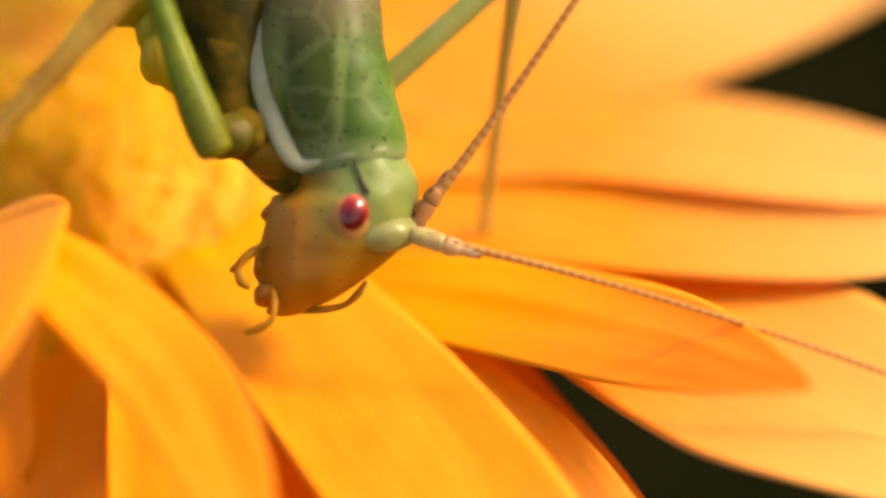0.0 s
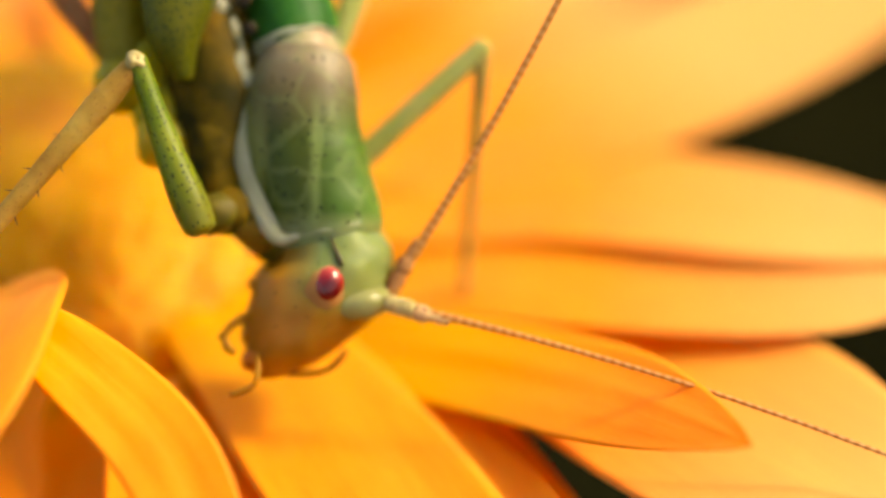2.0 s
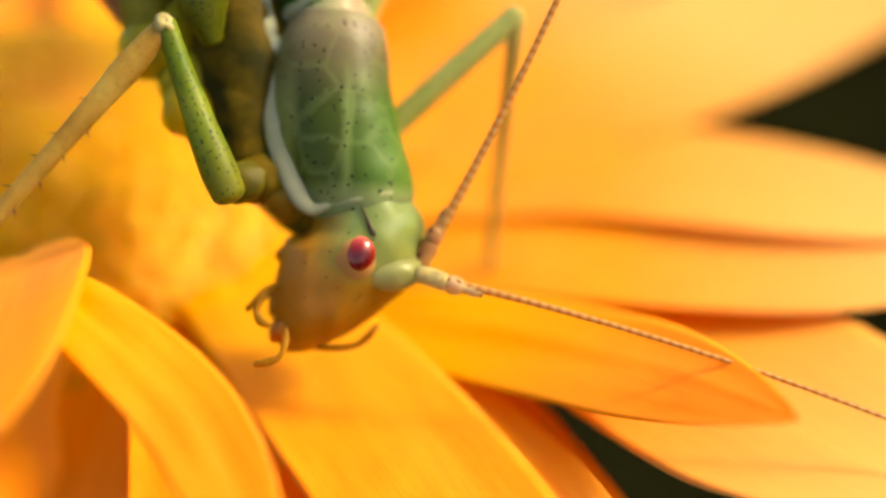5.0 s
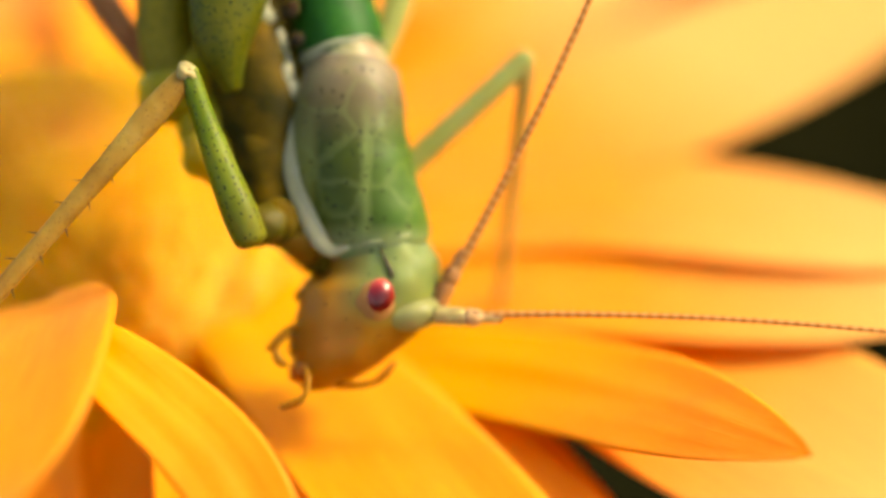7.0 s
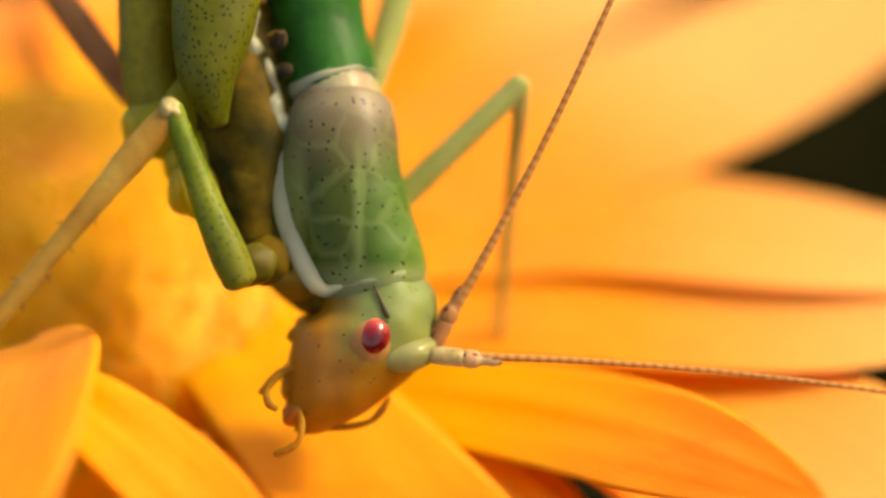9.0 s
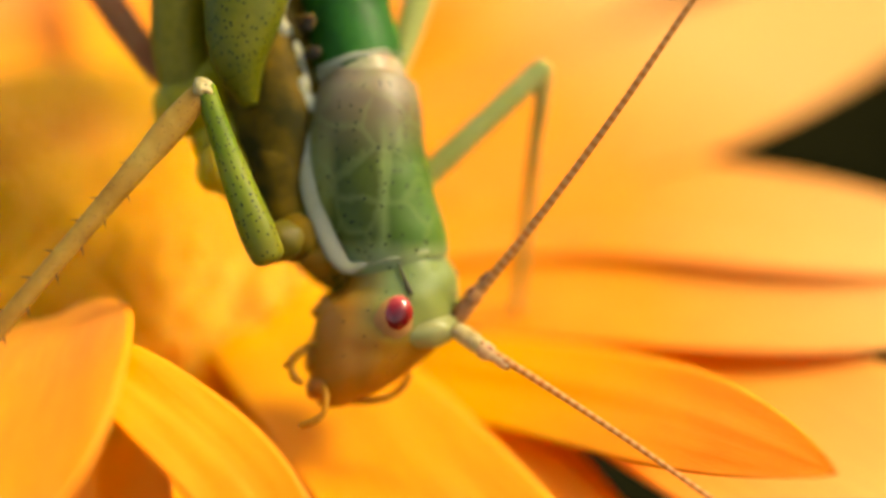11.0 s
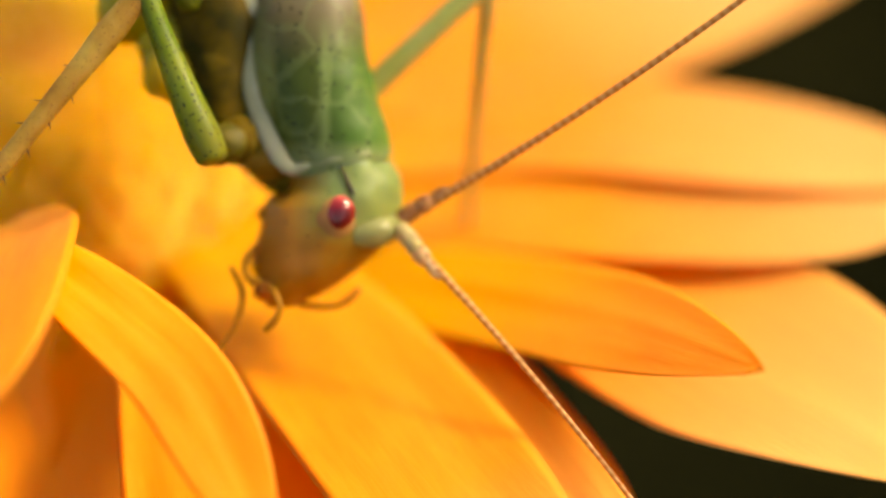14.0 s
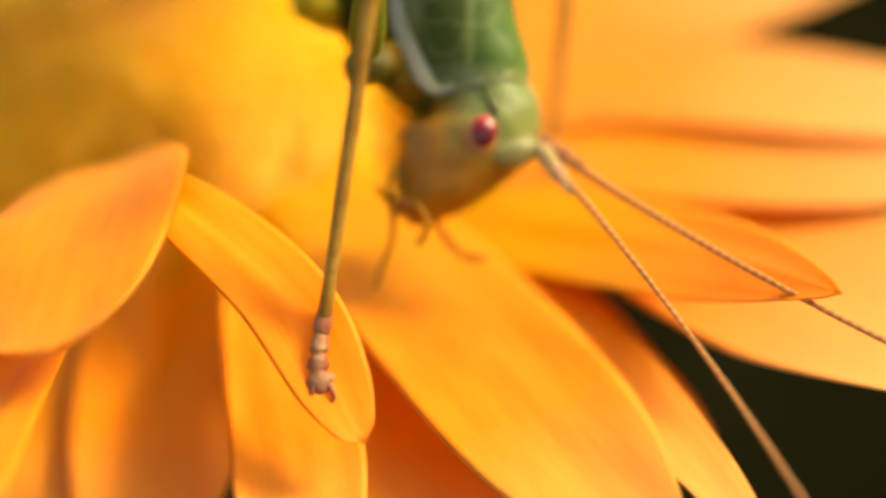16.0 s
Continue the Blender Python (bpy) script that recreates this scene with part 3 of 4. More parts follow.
# ---- insect ----
INSECT_AT, INSECT_TURN = (6.847, -4.468, 1.744), (53.01, 2.13, -1.09)
PIVOT = (6.0, -5.0, 1.5)
SHIFT = [
    (0, 0.003, -0.087, 0.050, 0.21, 0.18, 1.02),
    (0.5, -0.004, 0.011, -0.029, -0.47, -0.15, 0.30),
    (1, -0.002, -0.016, -0.012, -0.06, -0.03, 0.24),
    (1.5, 0.016, -0.044, 0.035, 0.31, 0.31, 0.40),
    (2, 0.011, -0.018, 0.022, 0.25, 0.09, 0.21),
    (2.5, 0.013, 0.006, 0.000, 0.04, -0.97, 0.72),
    (3, -0.015, 0.026, -0.023, -0.13, -0.19, -0.12),
    (3.5, 0.020, 0.056, -0.053, -0.07, -0.58, -0.31),
    (4, -0.002, 0.020, -0.018, -0.06, -0.27, -0.00),
    (6.5, 0.007, 0.007, -0.004, 0.11, -0.29, 0.03),
    (7, 0.000, 0.027, 0.009, 0.10, 0.06, -0.10),
    (7.5, -0.016, -0.010, 0.011, 0.19, -0.40, 0.67),
    (8, 0.027, 0.015, 0.003, 0.04, -0.17, 0.13),
    (8.5, -0.003, 0.029, -0.006, -0.09, -0.95, 0.44),
    (9, 0.023, 0.008, -0.007, 0.15, 0.14, -0.29),
    (9.5, -0.020, 0.014, -0.018, -0.04, -0.13, -0.04),
    (12, 0.010, -0.030, 0.009, -0.11, 0.69, -0.45),
    (12.5, 0.015, 0.033, -0.030, -0.22, -0.00, -0.82),
    (13, -0.022, -0.001, -0.002, 0.08, 0.02, -0.12),
    (13.5, -0.047, -0.010, 0.035, 0.21, 0.24, -0.11),
    (14, -0.008, 0.068, 0.059, -0.22, -0.22, 0.00),
    (14.5, 0.237, 0.194, -0.126, -0.85, -3.75, 0.96),
    (15, 1.075, -0.085, -0.043, -2.26, -10.06, 1.50),
    (15.5, 1.205, 0.229, 0.231, 0.18, -1.19, -2.97),
    (16, 1.082, -0.058, 0.522, 1.37, -0.16, -0.24),
]
BASE = pose(*[k * MM for k in INSECT_AT], *INSECT_TURN)


def carried_by(x, y, z, a, b, c):
    """The insect's turn about the foot of its neck, in the world."""
    p = Vector(PIVOT) * MM
    return Matrix.Translation(p) @ pose(x * MM, y * MM, z * MM, a, b, c) @ Matrix.Translation(-p)


def aim(a, b):
    """A pose at a (mm) whose x axis points to b."""
    a, b = Vector(a) * MM, Vector(b) * MM
    x = (b - a).normalized()
    z = (Vector((0, 0, 1)) - x * x.z).normalized()
    m = Matrix((x, z.cross(x), z)).transposed().to_4x4()
    return Matrix.Translation(a) @ m


FEMUR_L, TIBIA_L = 3.45, 7.35
# left foreleg: seconds, hip, knee, ankle, in the insect's space
STEPS = [
    (0.0, (-2.56, 0.06, 0.25), (-3.79, 3.27, 0.55), (-8.27, -2.48, 1.47)),
    (13.9, (-2.56, 0.06, 0.25), (-3.79, 3.27, 0.55), (-8.27, -2.48, 1.47)),
    (14.2, (-2.46, 0.18, 0.26), (-3.73, 3.34, 0.80), (-7.41, -2.93, 1.86)),
    (14.5, (-2.48, 0.31, 0.35), (-2.80, 3.09, 2.37), (-5.05, -3.89, 2.82)),
    (15.0, (-2.40, 0.24, 0.39), (-0.81, 1.34, 3.25), (-1.94, -5.89, 3.97)),
    (15.5, (-2.31, 0.65, 1.03), (-1.69, 2.38, 3.95), (-3.08, -4.77, 2.99)),
    (16.0, (-2.34, 0.63, 0.96), (-1.78, 2.46, 3.83), (-2.91, -4.67, 2.42)),
]
# turn of the foot on its ankle
FOOT = [(0.0, 0, -55), (13.9, 0, -58), (14.2, 0, -60), (14.5, 0, -55), (14.8, 0, -20), (15.0, -10, 0), (15.5, -25, 0), (16.0, -25, 0)]
# sweep of the two antennae, degrees up from the insect's right-hand axis
NEAR_SWEEP = [(0, -14.9), (0.5, -14.4), (1, -13.6), (1.5, -16.8), (2, -15.2), (2.5, -14.0), (3, -12.2), (3.5, -11.6), (4, -14.8), (6.5, -16.0), (7, -1.2), (7.5, 5.5), (8, 2.0), (8.5, 2.1), (9, -4.4), (9.5, -7.8), (10.1, -17), (10.75, -29), (11.4, -40), (12, -48.1), (12.5, -46.9), (13, -48.9), (13.5, -47.7), (14, -49.7), (14.5, -51.6), (15, -53.3), (15.5, -53.7), (16, -53.6)]
FAR_SWEEP = [(0, 58.6), (0.5, 58.4), (1, 60.7), (1.5, 63.6), (2, 62.2), (2.5, 61.1), (3, 64.0), (3.5, 62.5), (4, 64.9), (6.5, 66.2), (7, 66.1), (7.5, 64.8), (8, 64.4), (8.5, 63.6), (9, 64.5), (9.5, 69.9), (10.1, 65), (10.75, 59), (11.4, 53), (12, 48.2), (12.5, 45.9), (13, 36.9), (13.5, 35.0), (14, 34.2), (14.5, 27.0), (15, 21.5), (15.5, 15.2), (15.82, -26.5), (16, -28.7)]
NEAR_AT, FAR_AT = (1.27, -1.45, -0.35), (1.19, -1.21, -0.75)
moving = {}


def flat(p, *r):
    return (*p, *r)


def face(q, s, an):
    """Uneven cheeks and a shallow groove down the head."""
    return q + Vector((0.05, 0.02, 0.06)) * noise.noise(q * 1.9) + Vector((0, 0, -0.05 * math.exp(-(((q.x + 0.75) / 0.12) ** 2)) * (q.z > -1)))


def insect():
    c = new("bush_cricket")
    tagged(c, "green speckled bush cricket with red eyes perched on the flower", "insect")
    # head
    bm = bmesh.new()
    loft(bm, [flat((-0.09, 0.17, -1.15), 1.0, 0.94), flat((0.04, -0.26, -1.12), 1.10, 1.0), flat((0.04, -0.61, -1.08), 1.18, 1.05), flat((-0.18, -0.95, -1.05), 1.40, 1.1), flat((-0.30, -1.29, -1.05), 1.43, 1.1), flat((-0.48, -1.75, -1.04), 1.33, 1.06), flat((-0.80, -2.32, -1.04), 1.02, 0.92), flat((-1.05, -2.72, -1.04), 0.72, 0.7), flat((-1.25, -2.95, -1.04), 0.40, 0.45)], 36, 6, (0, 0, 1), face, 0.5, True)
    head = part("head", bm, HEAD, c, "green head, brown face with orange petal light put into its colour")
    bm = bmesh.new()
    blob(bm, (-0.12, -1.15, -0.14), (0.47, 0.50, 0.27), (0, 0, -10), 0.05)
    part("eye_ring", bm, RING, head, "fleshy pink ring round the eye")
    for at, size in (((-1.41, -1.14, -1.14), (0.36, 0.40, 0.5)), ((-1.56, -2.02, -1.08), (0.34, 0.52, 0.5))):
        bm = bmesh.new()
        blob(bm, at, size, (0, 0, -14), 0.3, 24, 16)
        part("cheek_lobe", bm, HEAD, head, "swollen orange-brown cheek")
    bm = bmesh.new()
    blob(bm, (-1.48, -2.62, -0.89), (0.42, 0.30, 0.55), (0, 0, 25), 0.15)
    part("jaw", bm, JAW, head, "brown jaws")
    for q, nm in (((-0.01, -1.08, -0.12), 0), ((-0.13, -1.24, -2.15), 1)):
        bm = bmesh.new()
        blob(bm, (0, 0, 0), (0.33, 0.42, 0.31), (0, 0, 0), 0.0, 28, 18)
        e = part("eye", bm, EYE, head, "glossy dark red compound eye")
        e.location = Vector(q) * MM
        e.rotation_euler = (0, radians(8 if nm == 0 else 180), radians(-12))
    bm = bmesh.new()
    blob(bm, (0.64, -1.41, -0.54), (0.64, 0.38, 0.46), (0, 20, 12), 0.12)
    part("cheek", bm, CHEEK, head, "pale cream band below the eye")
    bm = bmesh.new()
    loft(bm, [flat((-0.03, -0.01, -0.17), 0.015), flat((0.11, -0.31, -0.06), 0.03), flat((0.24, -0.61, -0.03), 0.055), flat((0.29, -0.69, -0.03), 0.02)], 8, 4)
    part("suture", bm, DARK, head)
    # neck and pronotum
    bm = bmesh.new()
    def saddle(q, s, an):
        return q + Vector((0, 0, 0.04 * noise.noise(q * 2.2)))
    loft(bm, [flat((-0.72, 3.63, -1.36), 1.0, 0.9), flat((-0.75, 3.00, -1.21), 1.15, 1.0), flat((-0.76, 2.13, -1.12), 1.24, 1.08), flat((-0.55, 1.11, -1.10), 1.28, 1.10), flat((-0.17, 0.31, -1.10), 1.16, 1.05), flat((-0.07, -0.10, -1.12), 1.08, 0.98)], 36, 8, (0, 0, 1), saddle, 0.2)
    pron = part("pronotum", bm, PRONOTUM, c, "green dotted saddle-shaped neck shield")
    bm = bmesh.new()
    loft(bm, [flat((-1.67, 2.96, -0.85), 0.04), flat((-1.88, 2.22, -0.72), 0.16, 0.08), flat((-1.82, 1.37, -0.52), 0.20, 0.08), flat((-1.54, 0.64, -0.40), 0.20, 0.08), flat((-1.27, 0.08, -0.33), 0.19, 0.08), flat((-1.01, -0.17, -0.33), 0.14, 0.09), flat((-0.65, -0.10, -0.25), 0.06, 0.05)], 14, 6)
    part("rim", bm, RIM, pron, "white lower rim")
    bm = bmesh.new()
    loft(bm, [flat((-0.66, -0.10, -0.25), 0.05, 0.03), flat((-0.08, 0.05, -0.12), 0.07, 0.03), flat((0.46, 0.18, -0.26), 0.08, 0.035), flat((0.86, 0.26, -0.70), 0.05, 0.03)], 10, 5)
    part("front_edge", bm, EDGE, pron, "pale front edge")
    # body behind
    bm = bmesh.new()
    loft(bm, [flat((-0.90, 4.06, -1.51), 0.80, 0.88), flat((-0.82, 3.71, -1.41), 0.86, 0.92), flat((-0.76, 3.19, -1.36), 0.9, 0.92)], 24, 5, (0, 0, 1), None, 0.15)
    part("mesonotum", bm, PINK, c, "pinkish translucent plate behind the neck shield")
    bm = bmesh.new()
    loft(bm, [flat((-2.98, 5.17, -2.05), 1.1, 1.2), flat((-2.87, 3.72, -1.85), 1.15, 1.25), flat((-2.51, 2.29, -1.72), 1.15, 1.2), flat((-2.14, 1.11, -1.65), 0.95, 1.1), flat((-1.47, 0.06, -1.75), 0.7, 0.85), flat((-0.91, -0.40, -1.40), 0.55, 0.7)], 28, 7)
    part("thorax", bm, THORAX, c, "olive-brown thorax side")
    bm = bmesh.new()
    loft(bm, [flat((-0.95, 3.81, -1.56), 0.90, 0.95), flat((-1.00, 4.20, -1.61), 0.95, 1.03), flat((-1.27, 5.25, -1.91), 0.96, 1.15), flat((-1.52, 6.78, -1.91), 1.1, 1.3), flat((-1.70, 8.87, -1.82), 1.1, 1.3), flat((-1.80, 11.02, -1.63), 0.9, 1.05), flat((-1.84, 12.67, -1.43), 0.5, 0.6)], 28, 8, (0, 0, 1), lambda q, s, an: q * 1.0 + Vector((0, 0, 0.03 * abs(math.sin(s * 22)) ** 0.4)), 0.12)
    abd = part("abdomen", bm, ABDOMEN, c, "dark green banded abdomen")
    bm = bmesh.new()
    loft(bm, [flat((-2.78, 6.53, -0.91), 0.16, 0.1), flat((-2.58, 4.94, -0.86), 0.22, 0.1), flat((-2.47, 4.34, -1.01), 0.24, 0.12), flat((-2.24, 3.71, -1.00), 0.30, 0.14), flat((-2.00, 3.23, -0.95), 0.2, 0.1), flat((-1.87, 2.80, -0.95), 0.1, 0.06)], 16, 8, (0, 0, 1), lambda q, s, an: q + Vector((1, 0.4, 0.5)) * 0.16 * noise.noise(q * 3.1))
    part("side_stripe", bm, RIM, c, "white side stripe")
    for q, r in (((-2.01, 4.80, -0.81), 0.24), ((-1.86, 4.19, -0.81), 0.2)):
        bm = bmesh.new()
        blob(bm, q, (r, r * 0.8, 0.06), (0, -28, 15), 0.5)
        part("dark_spot", bm, DARK, abd)
    for rows in ([flat((-0.92, 3.91, -1.57), 0.93, 0.99), flat((-0.95, 4.00, -1.58), 0.985, 1.05), flat((-0.97, 4.09, -1.59), 0.95, 1.02)],):
        bm = bmesh.new()
        loft(bm, rows, 28, 4, (0, 0, 1), lambda q, s, an: q + Vector((0.02, 0.05, 0.02)) * noise.noise(q * 3.0), 0.02)
        part("band", bm, RIM, abd, "thin white segment edge")
    # hip lobes under the thorax
    for rows in ([flat((-2.37, 3.06, -2.60), 0.8), flat((-3.39, 2.73, -1.90), 0.8), flat((-3.76, 2.39, -1.40), 0.68), flat((-4.12, 2.34, -1.30), 0.5)],
                 [flat((-2.11, 1.97, -2.50), 0.7), flat((-3.14, 1.87, -1.85), 0.72), flat((-3.67, 1.84, -1.15), 0.64), flat((-3.95, 1.79, -1.05), 0.5)],
                 [flat((-2.53, 4.06, -2.80), 0.9), flat((-3.77, 3.59, -2.00), 0.9), flat((-4.46, 3.15, -1.40), 0.8), flat((-4.84, 2.95, -1.30), 0.58)]):
        bm = bmesh.new()
        loft(bm, rows, 18, 6, (0, 0, 1), lambda q, s, an: q + Vector((0.5, 0.4, 0.3)) * 0.2 * noise.noise(q * 1.6))
        part("coxa", bm, COXA, c, "swollen translucent yellow-green hip")
    # soft plates of the side between the front hip and the neck shield
    for at, size, tone in (((-2.44, 0.32, -0.30), (0.46, 0.34, 0.5), TROCHANTER),
                           ((-2.13, 0.41, -0.55), (0.46, 0.40, 0.5), THORAX),
                           ((-1.91, 0.80, -0.75), (0.24, 0.38, 0.32), OVAL),
                           ((-2.46, 1.49, -0.74), (0.46, 0.80, 0.5), THORAX),
                           ((-2.78, 2.61, -0.94), (0.5, 0.8, 0.5), THORAX),
                           ((-1.63, 0.05, -0.70), (0.40, 0.26, 0.5), BELLY)):
        bm = bmesh.new()
        blob(bm, at, (size[0] * 1.2, size[1] * 1.25, size[2] * 0.6), (0, 0, 12), 0.12, 24, 16)
        part("pleuron", bm, tone, c, "soft bulging side plate")
    bm = bmesh.new()
    blob(bm, (-1.57, -0.04, -1.10), (0.5, 0.42, 0.6), (0, 0, 0), 0.1)
    part("neck", bm, BELLY, c, "soft orange neck skin")
    # middle and hind femora, left
    bm = bmesh.new()
    loft(bm, [flat((-3.12, 3.14, -0.45), 0.22), flat((-3.29, 4.06, -0.30), 0.6, 0.45), flat((-3.18, 5.30, -0.41), 0.85, 0.55), flat((-3.04, 7.30, -0.81), 0.9, 0.6), flat((-2.73, 10.67, -1.62), 0.5, 0.4), flat((-2.49, 13.29, -2.23), 0.25)], 22, 7)
    part("femur", bm, THIGH, c, "broad green femur with black dots")
    bm = bmesh.new()
    loft(bm, [flat((-4.38, 2.82, -1.30), 0.5), flat((-4.67, 4.20, -1.30), 0.58), flat((-4.76, 5.74, -1.50), 0.6), flat((-5.04, 8.21, -2.01), 0.45), flat((-5.81, 11.05, -2.62), 0.2)], 18, 6)
    part("femur", bm, OLIVE, c)
    bm = bmesh.new()
    loft(bm, [flat((-0.27, 3.76, -2.31), 0.2), flat((0.16, 5.38, -2.61), 0.33, 0.24), flat((0.75, 7.55, -3.02), 0.32), flat((1.48, 10.28, -3.43), 0.16)], 14, 6)
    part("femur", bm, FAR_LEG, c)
    bm = bmesh.new()
    loft(bm, [flat((-5.25, 3.85, -2.20), 0.28), flat((-6.17, 4.97, -2.50), 0.34), flat((-7.34, 6.50, -2.90), 0.32), flat((-9.02, 8.60, -3.40), 0.24)], 12, 5)
    part("tibia", bm, HIND, c)
    # right foreleg, planted on a petal
    bm = bmesh.new()
    knee = (2.99, 4.09, -1.92)
    loft(bm, [flat((-0.38, 0.77, -2.00), 0.28), flat((0.56, 1.78, -2.01), 0.27), flat((1.86, 3.02, -1.91), 0.25), flat((2.68, 3.79, -1.92), 0.25), flat(knee, 0.24)], 16, 6)
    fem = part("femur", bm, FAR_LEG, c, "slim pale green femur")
    foot = (2.65, -1.51, -4.96)
    bm = bmesh.new()
    loft(bm, [flat(knee, 0.2), flat((2.98, 3.51, -2.02), 0.17), flat([(2 * a + b) / 3 for a, b in zip(knee, foot)], 0.14), flat(foot, 0.11)], 12, 6)
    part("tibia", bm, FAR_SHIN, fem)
    bm = bmesh.new()
    loft(bm, [flat(foot, 0.1), flat((2.93, -1.49, -5.05), 0.13, 0.09), flat((3.41, -1.38, -5.17), 0.17, 0.1), flat((4.02, -1.19, -5.38), 0.13, 0.08), flat((4.24, -1.12, -5.55), 0.05)], 12, 5)
    part("tarsus", bm, TARSUS, fem)
    moving["right_leg"] = fem
    # left foreleg
    bm = bmesh.new()
    loft(bm, [(0, 0, 0, 0.34), (0.5, 0.02, 0, 0.37), (1.3, 0.04, 0, 0.32), (2.5, 0.03, 0, 0.24), (FEMUR_L, 0, 0, 0.21)], 18, 6)
    f = part("femur", bm, LEG, c, "green front femur with rows of black dots")
    bm = bmesh.new()
    blob(bm, (FEMUR_L - 0.02, 0.02, 0.02), (0.24, 0.21, 0.22), (0, 0, 0), 0.35)
    part("knee", bm, PALE, f, "pale knee joint")
    bm = bmesh.new()
    loft(bm, [(0, 0, 0, 0.20, 0.15), (0.5, 0, 0, 0.26, 0.16), (1.2, 0, 0, 0.29, 0.17), (2.0, 0, 0, 0.24, 0.15), (4.0, 0, 0, 0.19, 0.14), (6.6, 0, 0, 0.18, 0.125), (TIBIA_L, 0, 0, 0.2, 0.15)], 14, 6)
    ti = part("tibia", bm, TIBIA, c, "brown front tibia with short spines")
    rnd = random.Random(8)
    bm = bmesh.new()
    spine(bm, (0, 0, 0), (1, 0, 0), 0.21, 0.024)
    thorn = part("spine", bm, THORN, ti)
    for q in range(14):
        x, sgn = 2.1 + 5.0 * q / 14 + rnd.uniform(-0.1, 0.1), 1 if q % 2 else -1
        ob = thorn if q == 0 else new("spine", thorn.data)
        ob.parent = ti
        way = Vector((0.7, 1.0 * sgn, rnd.uniform(-0.2, 0.5))).to_track_quat("X", "Z").to_matrix().to_4x4()
        ob.matrix_local = Matrix.Translation(Vector((x, 0.165 * sgn, rnd.uniform(-0.03, 0.06))) * MM) @ way
    bm = bmesh.new()
    loft(bm, [(-0.05, 0, 0, 0.15), (0.12, 0.0, 0, 0.175), (0.32, 0.0, 0, 0.17), (0.40, 0.0, 0, 0.13), (0.5, 0.02, 0, 0.17), (0.68, 0.03, 0, 0.18), (0.76, 0.04, 0, 0.13), (0.88, 0.06, 0, 0.19), (1.02, 0.08, 0, 0.22, 0.16), (1.10, 0.1, 0, 0.15), (1.2, 0.14, 0, 0.27, 0.16), (1.32, 0.2, 0, 0.28, 0.14), (1.42, 0.28, 0, 0.16, 0.1)], 14, 5)
    for y in (0.02, 0.44):
        loft(bm, [(1.3, y * 0.8, 0.05, 0.055), (1.5, y + 0.05, 0.08, 0.04), (1.68, y, 0.0, 0.012)], 8, 4)
    ta = part("tarsus", bm, TARSUS, ti, "reddish jointed foot with two claws")
    moving["tarsus"] = ta
    moving["femur"], moving["tibia"] = f, ti
    # antennae
    for key, at, bend, lean, thick in (("near", NEAR_AT, 0.2, 0.0, 0.058), ("far", FAR_AT, -0.2, 0.0, 0.074)):
        bm = bmesh.new()
        loft(bm, [(-0.1, 0, 0, 0.17), (0.05, 0.01, 0, 0.185), (0.30, 0.01, 0, 0.185), (0.44, 0, 0, 0.175), (0.49, 0, 0, 0.14)], 14, 4)
        a = part("scape", bm, PALE if key == "near" else RUST, c, "thick spotted antenna base")
        bm = bmesh.new()
        loft(bm, [(0.47, 0, 0, 0.13), (0.52, 0, 0, 0.175), (0.62, 0, 0, 0.185), (0.74, 0.0, 0, 0.165), (0.82, 0, 0, 0.115), (0.90, 0, 0, 0.10), (1.05, 0, 0, 0.105), (1.2, 0, 0, 0.07)], 14, 4)
        part("pedicel", bm, SCAPE if key == "near" else RUST, a)
        bm = bmesh.new()
        ln = 19.0
        pts = []
        for k in range(39):
            s = k / 38
            x = 0.72 + ln * s
            pts.append((x, bend * (4 * (x / 10) * (1 - x / 10) if x < 10 else -2.0 * (x / 10 - 1) - 2.0 * (x / 10 - 1) ** 2), lean * x, thick * (1 - 0.55 * s) * (1 + 0.5 * math.exp(-10 * s))))
        loft(bm, pts, 9, 3)
        part("flagellum", bm, ANTENNA, a, "long thin brown antenna")
        moving[key] = a
    # palps
    for key, pts, r in (
        ("palp_a", [(-1.78, -1.80, -0.59), (-2.02, -1.96, -0.49), (-2.14, -2.18, -0.44), (-2.08, -2.40, -0.39), (-1.93, -2.50, -0.34)], 0.072),
        ("palp_b", [(-1.47, -2.57, -0.34), (-1.41, -2.79, -0.19), (-1.44, -3.08, -0.09), (-1.65, -3.25, -0.09), (-1.91, -3.34, -0.09)], 0.065),
        ("palp_d", [(-2.28, -2.22, -0.61), (-1.97, -2.75, -0.57), (-2.04, -3.45, -0.50), (-2.30, -3.98, -0.43), (-2.51, -4.44, -0.42)], 0.06),
        ("palp_c", [(-1.03, -2.97, -0.94), (-0.51, -2.92, -0.89), (-0.12, -2.82, -0.89), (0.10, -2.62, -0.94), (0.25, -2.39, -1.09)], 0.062)):
        root = Vector(pts[0])
        bm = bmesh.new()
        loft(bm, [(*(Vector(q) - root), r * (1.2 if k % 2 else 0.9)) for k, q in enumerate(pts)], 10, 5)
        o = part("palp", bm, PALP, c, "jointed tan mouth feeler")
        o.location = root * MM
        moving[key] = o
        moving[key + "_at"] = root
    moving["insect"] = c


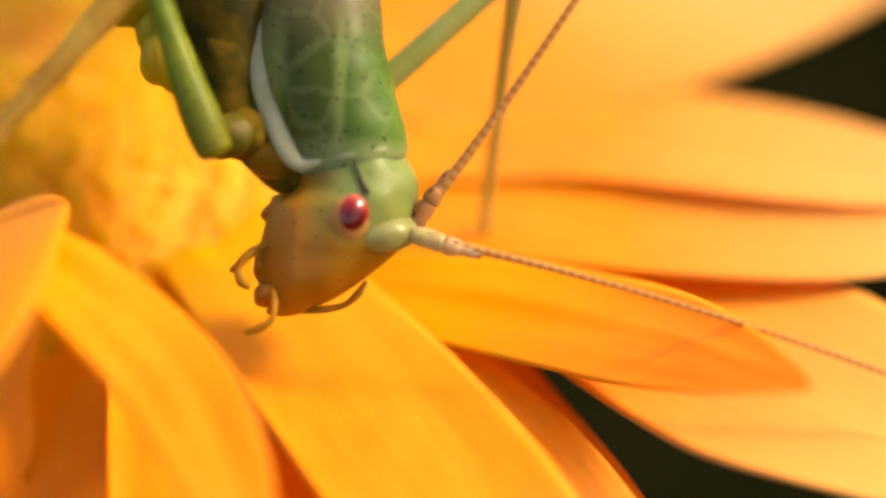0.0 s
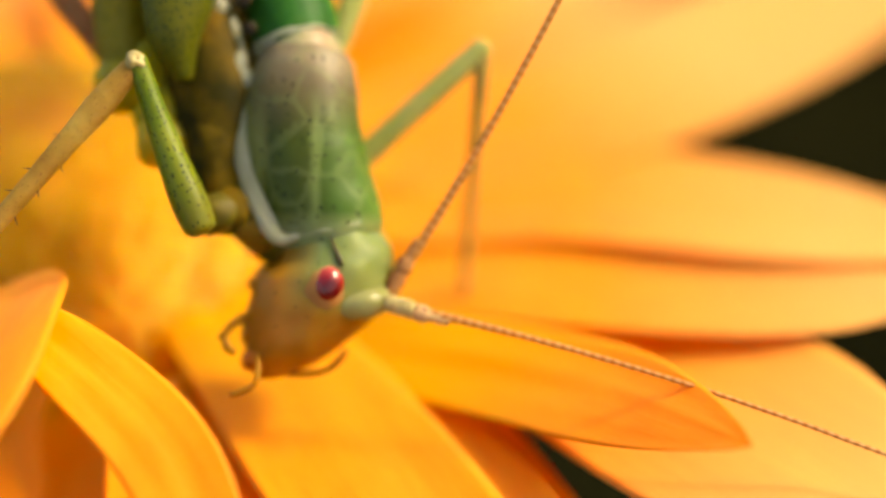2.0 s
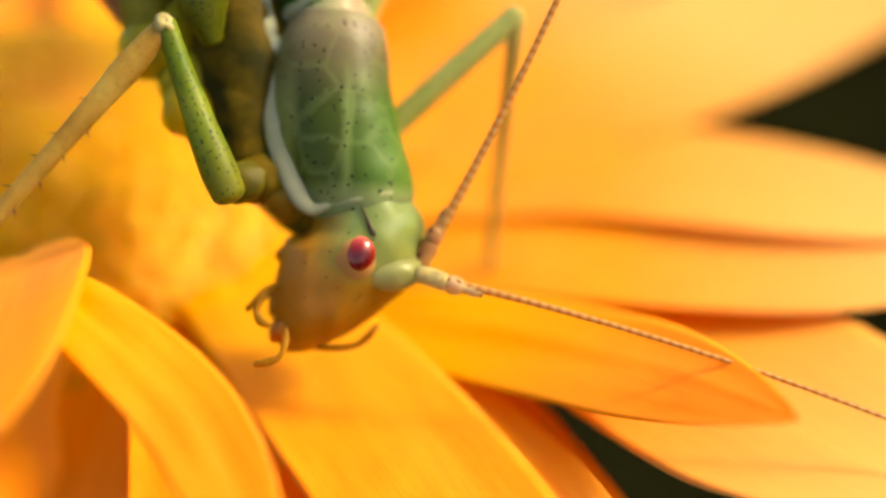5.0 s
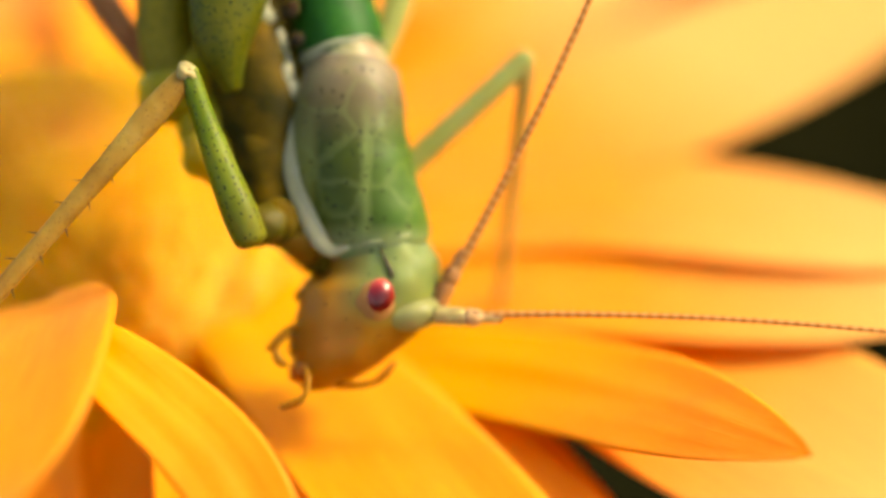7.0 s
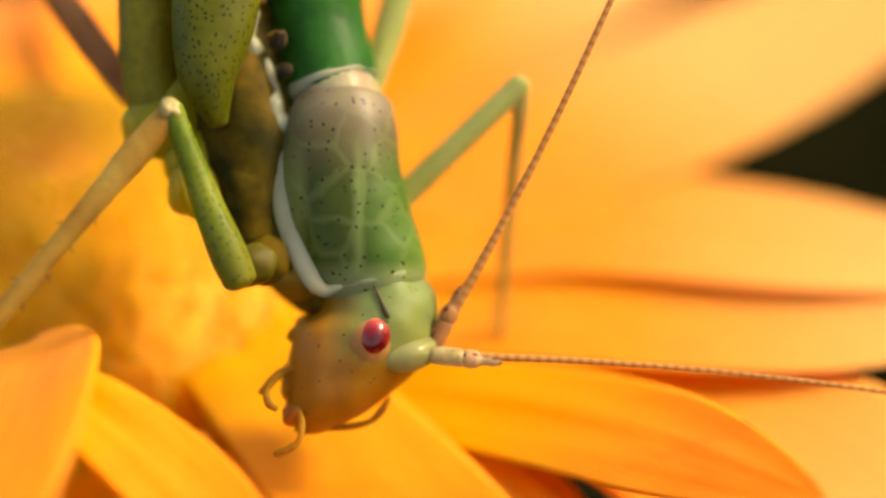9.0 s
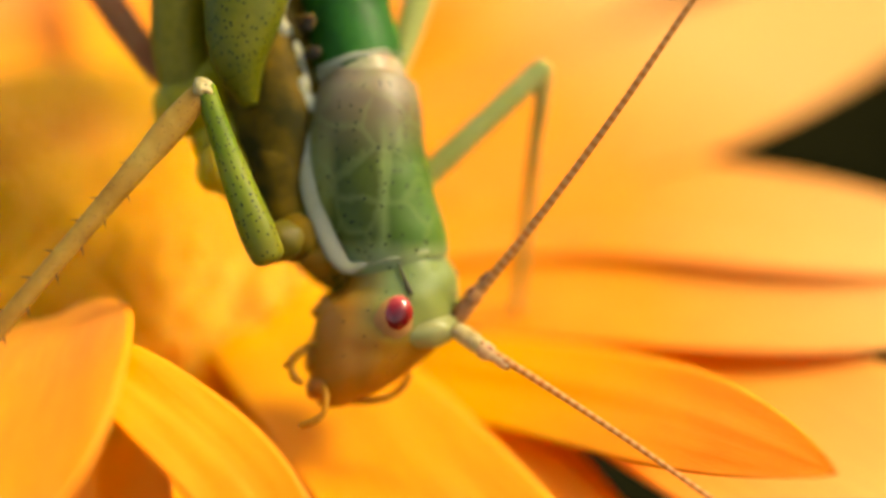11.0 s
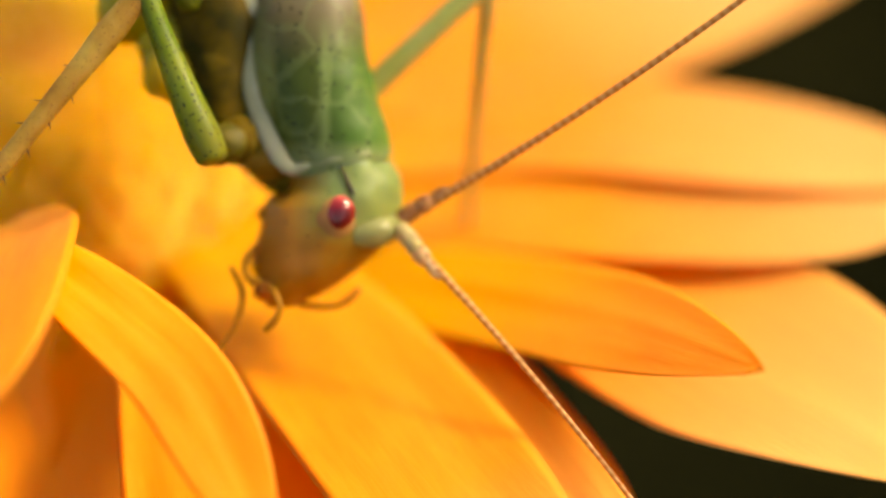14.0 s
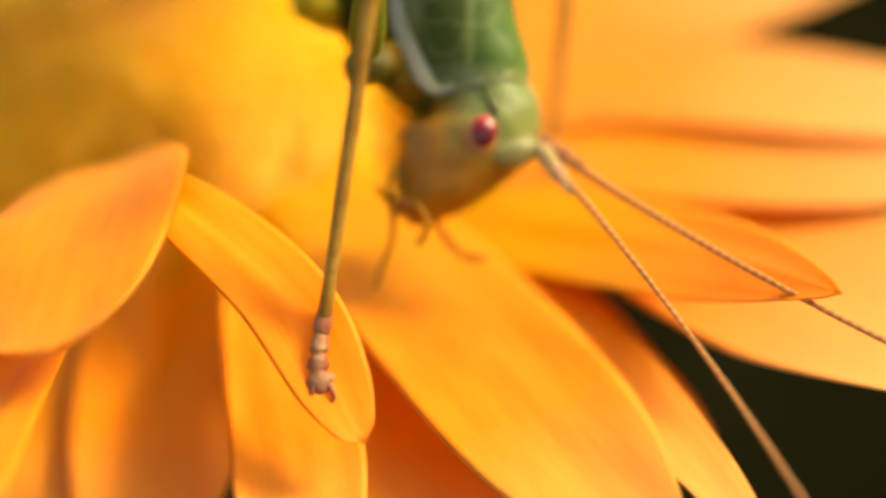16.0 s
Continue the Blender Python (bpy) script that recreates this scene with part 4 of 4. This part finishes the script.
# turns of the mouth feelers
PALPS = [(0.0, 0, 0, 0, 104), (1.0, -6, 4, 0, 104), (1.5, -12, 8, 0, 104), (2.5, 10, -10, -6, 104), (3.0, -4, 4, 0, 104), (4.0, 6, -6, -4, 104), (6.5, 10, -8, -6, 104), (7.5, -4, 6, -2, 104), (8.5, 6, -14, -4, 104), (9.0, 0, 0, 0, 104), (9.5, 4, 4, 0, 104), (12.0, 0, 0, 0, 98), (12.5, 6, 4, 0, 80), (13.0, 10, 14, -4, 40), (13.5, 18, 20, -10, -14), (14.0, 22, 28, -12, -8), (14.5, 26, 40, -40, -4), (15.0, 14, 40, -60, 2), (15.5, 20, 40, -60, 0), (16.0, 20, 40, -60, 6)]


def rise(t, extra):
    """Degrees by which the antennae lift off the petals."""
    return 7 + 7 * min(1.0, max(0.0, (t - 9.5) / 3)) + (5 + extra) * max(0.0, t - 14.5) + 7 * math.sin(math.pi * min(1.0, max(0.0, (t - 9.5) / 2.5)))


def shin_roll(t):
    """Degrees by which the front tibia turns about its own length as it swings over."""
    return 90 * min(1.0, max(0.0, (t - 13.9) / 1.1))


def motions():
    path = [(t, carried_by(*r)) for t, *r in SHIFT]
    walk(moving["insect"], [(t, m @ BASE) for t, m in path])
    walk(moving["right_leg"], [(t, (m @ BASE).inverted() @ BASE) for t, m in path])
    walk(moving["femur"], [(t, aim(h, k)) for t, h, k, a in STEPS])
    walk(moving["tibia"], [(t, aim([p + (q - p) * FEMUR_L / (Vector(k) - Vector(h)).length for p, q in zip(h, k)], a) @ Matrix.Rotation(radians(shin_roll(t)), 4, "X")) for t, h, k, a in STEPS])
    walk(moving["tarsus"], [(t, Matrix.Translation((TIBIA_L * MM, 0, 0)) @ Matrix.Rotation(radians(-shin_roll(t)), 4, "X") @ pose(0, 0, 0, 0, b, a)) for t, b, a in FOOT])
    for key, sweep, at, extra in (("near", NEAR_SWEEP, NEAR_AT, 7.0), ("far", FAR_SWEEP, FAR_AT, 0.0)):
        walk(moving[key], [(t, pose(at[0] * MM, at[1] * MM, at[2] * MM, 0, -rise(t, extra), a)) for t, a in sweep])
    for k, key in enumerate(("palp_a", "palp_b", "palp_c", "palp_d")):
        at = moving[key + "_at"] * MM
        walk(moving[key], [(r[0], pose(*at, 0, 0, r[k + 1])) for r in PALPS])


ground()
shrub()
for k, (at, ln, wd, tn, tl) in enumerate((((6, 6, -70), 70, 11, -20, 12), ((4, -4, -95), 80, 13, -65, 8), ((-6, 5, -80), 75, 12, 150, 10), ((5, 12, -60), 60, 9, 40, 20), ((-4, -6, -100), 70, 12, -130, 6), ((10, 2, -110), 90, 14, 10, 5))):
    leaf(at, ln, wd, tn, tl, k + 1)
flower()
insect()
motions()
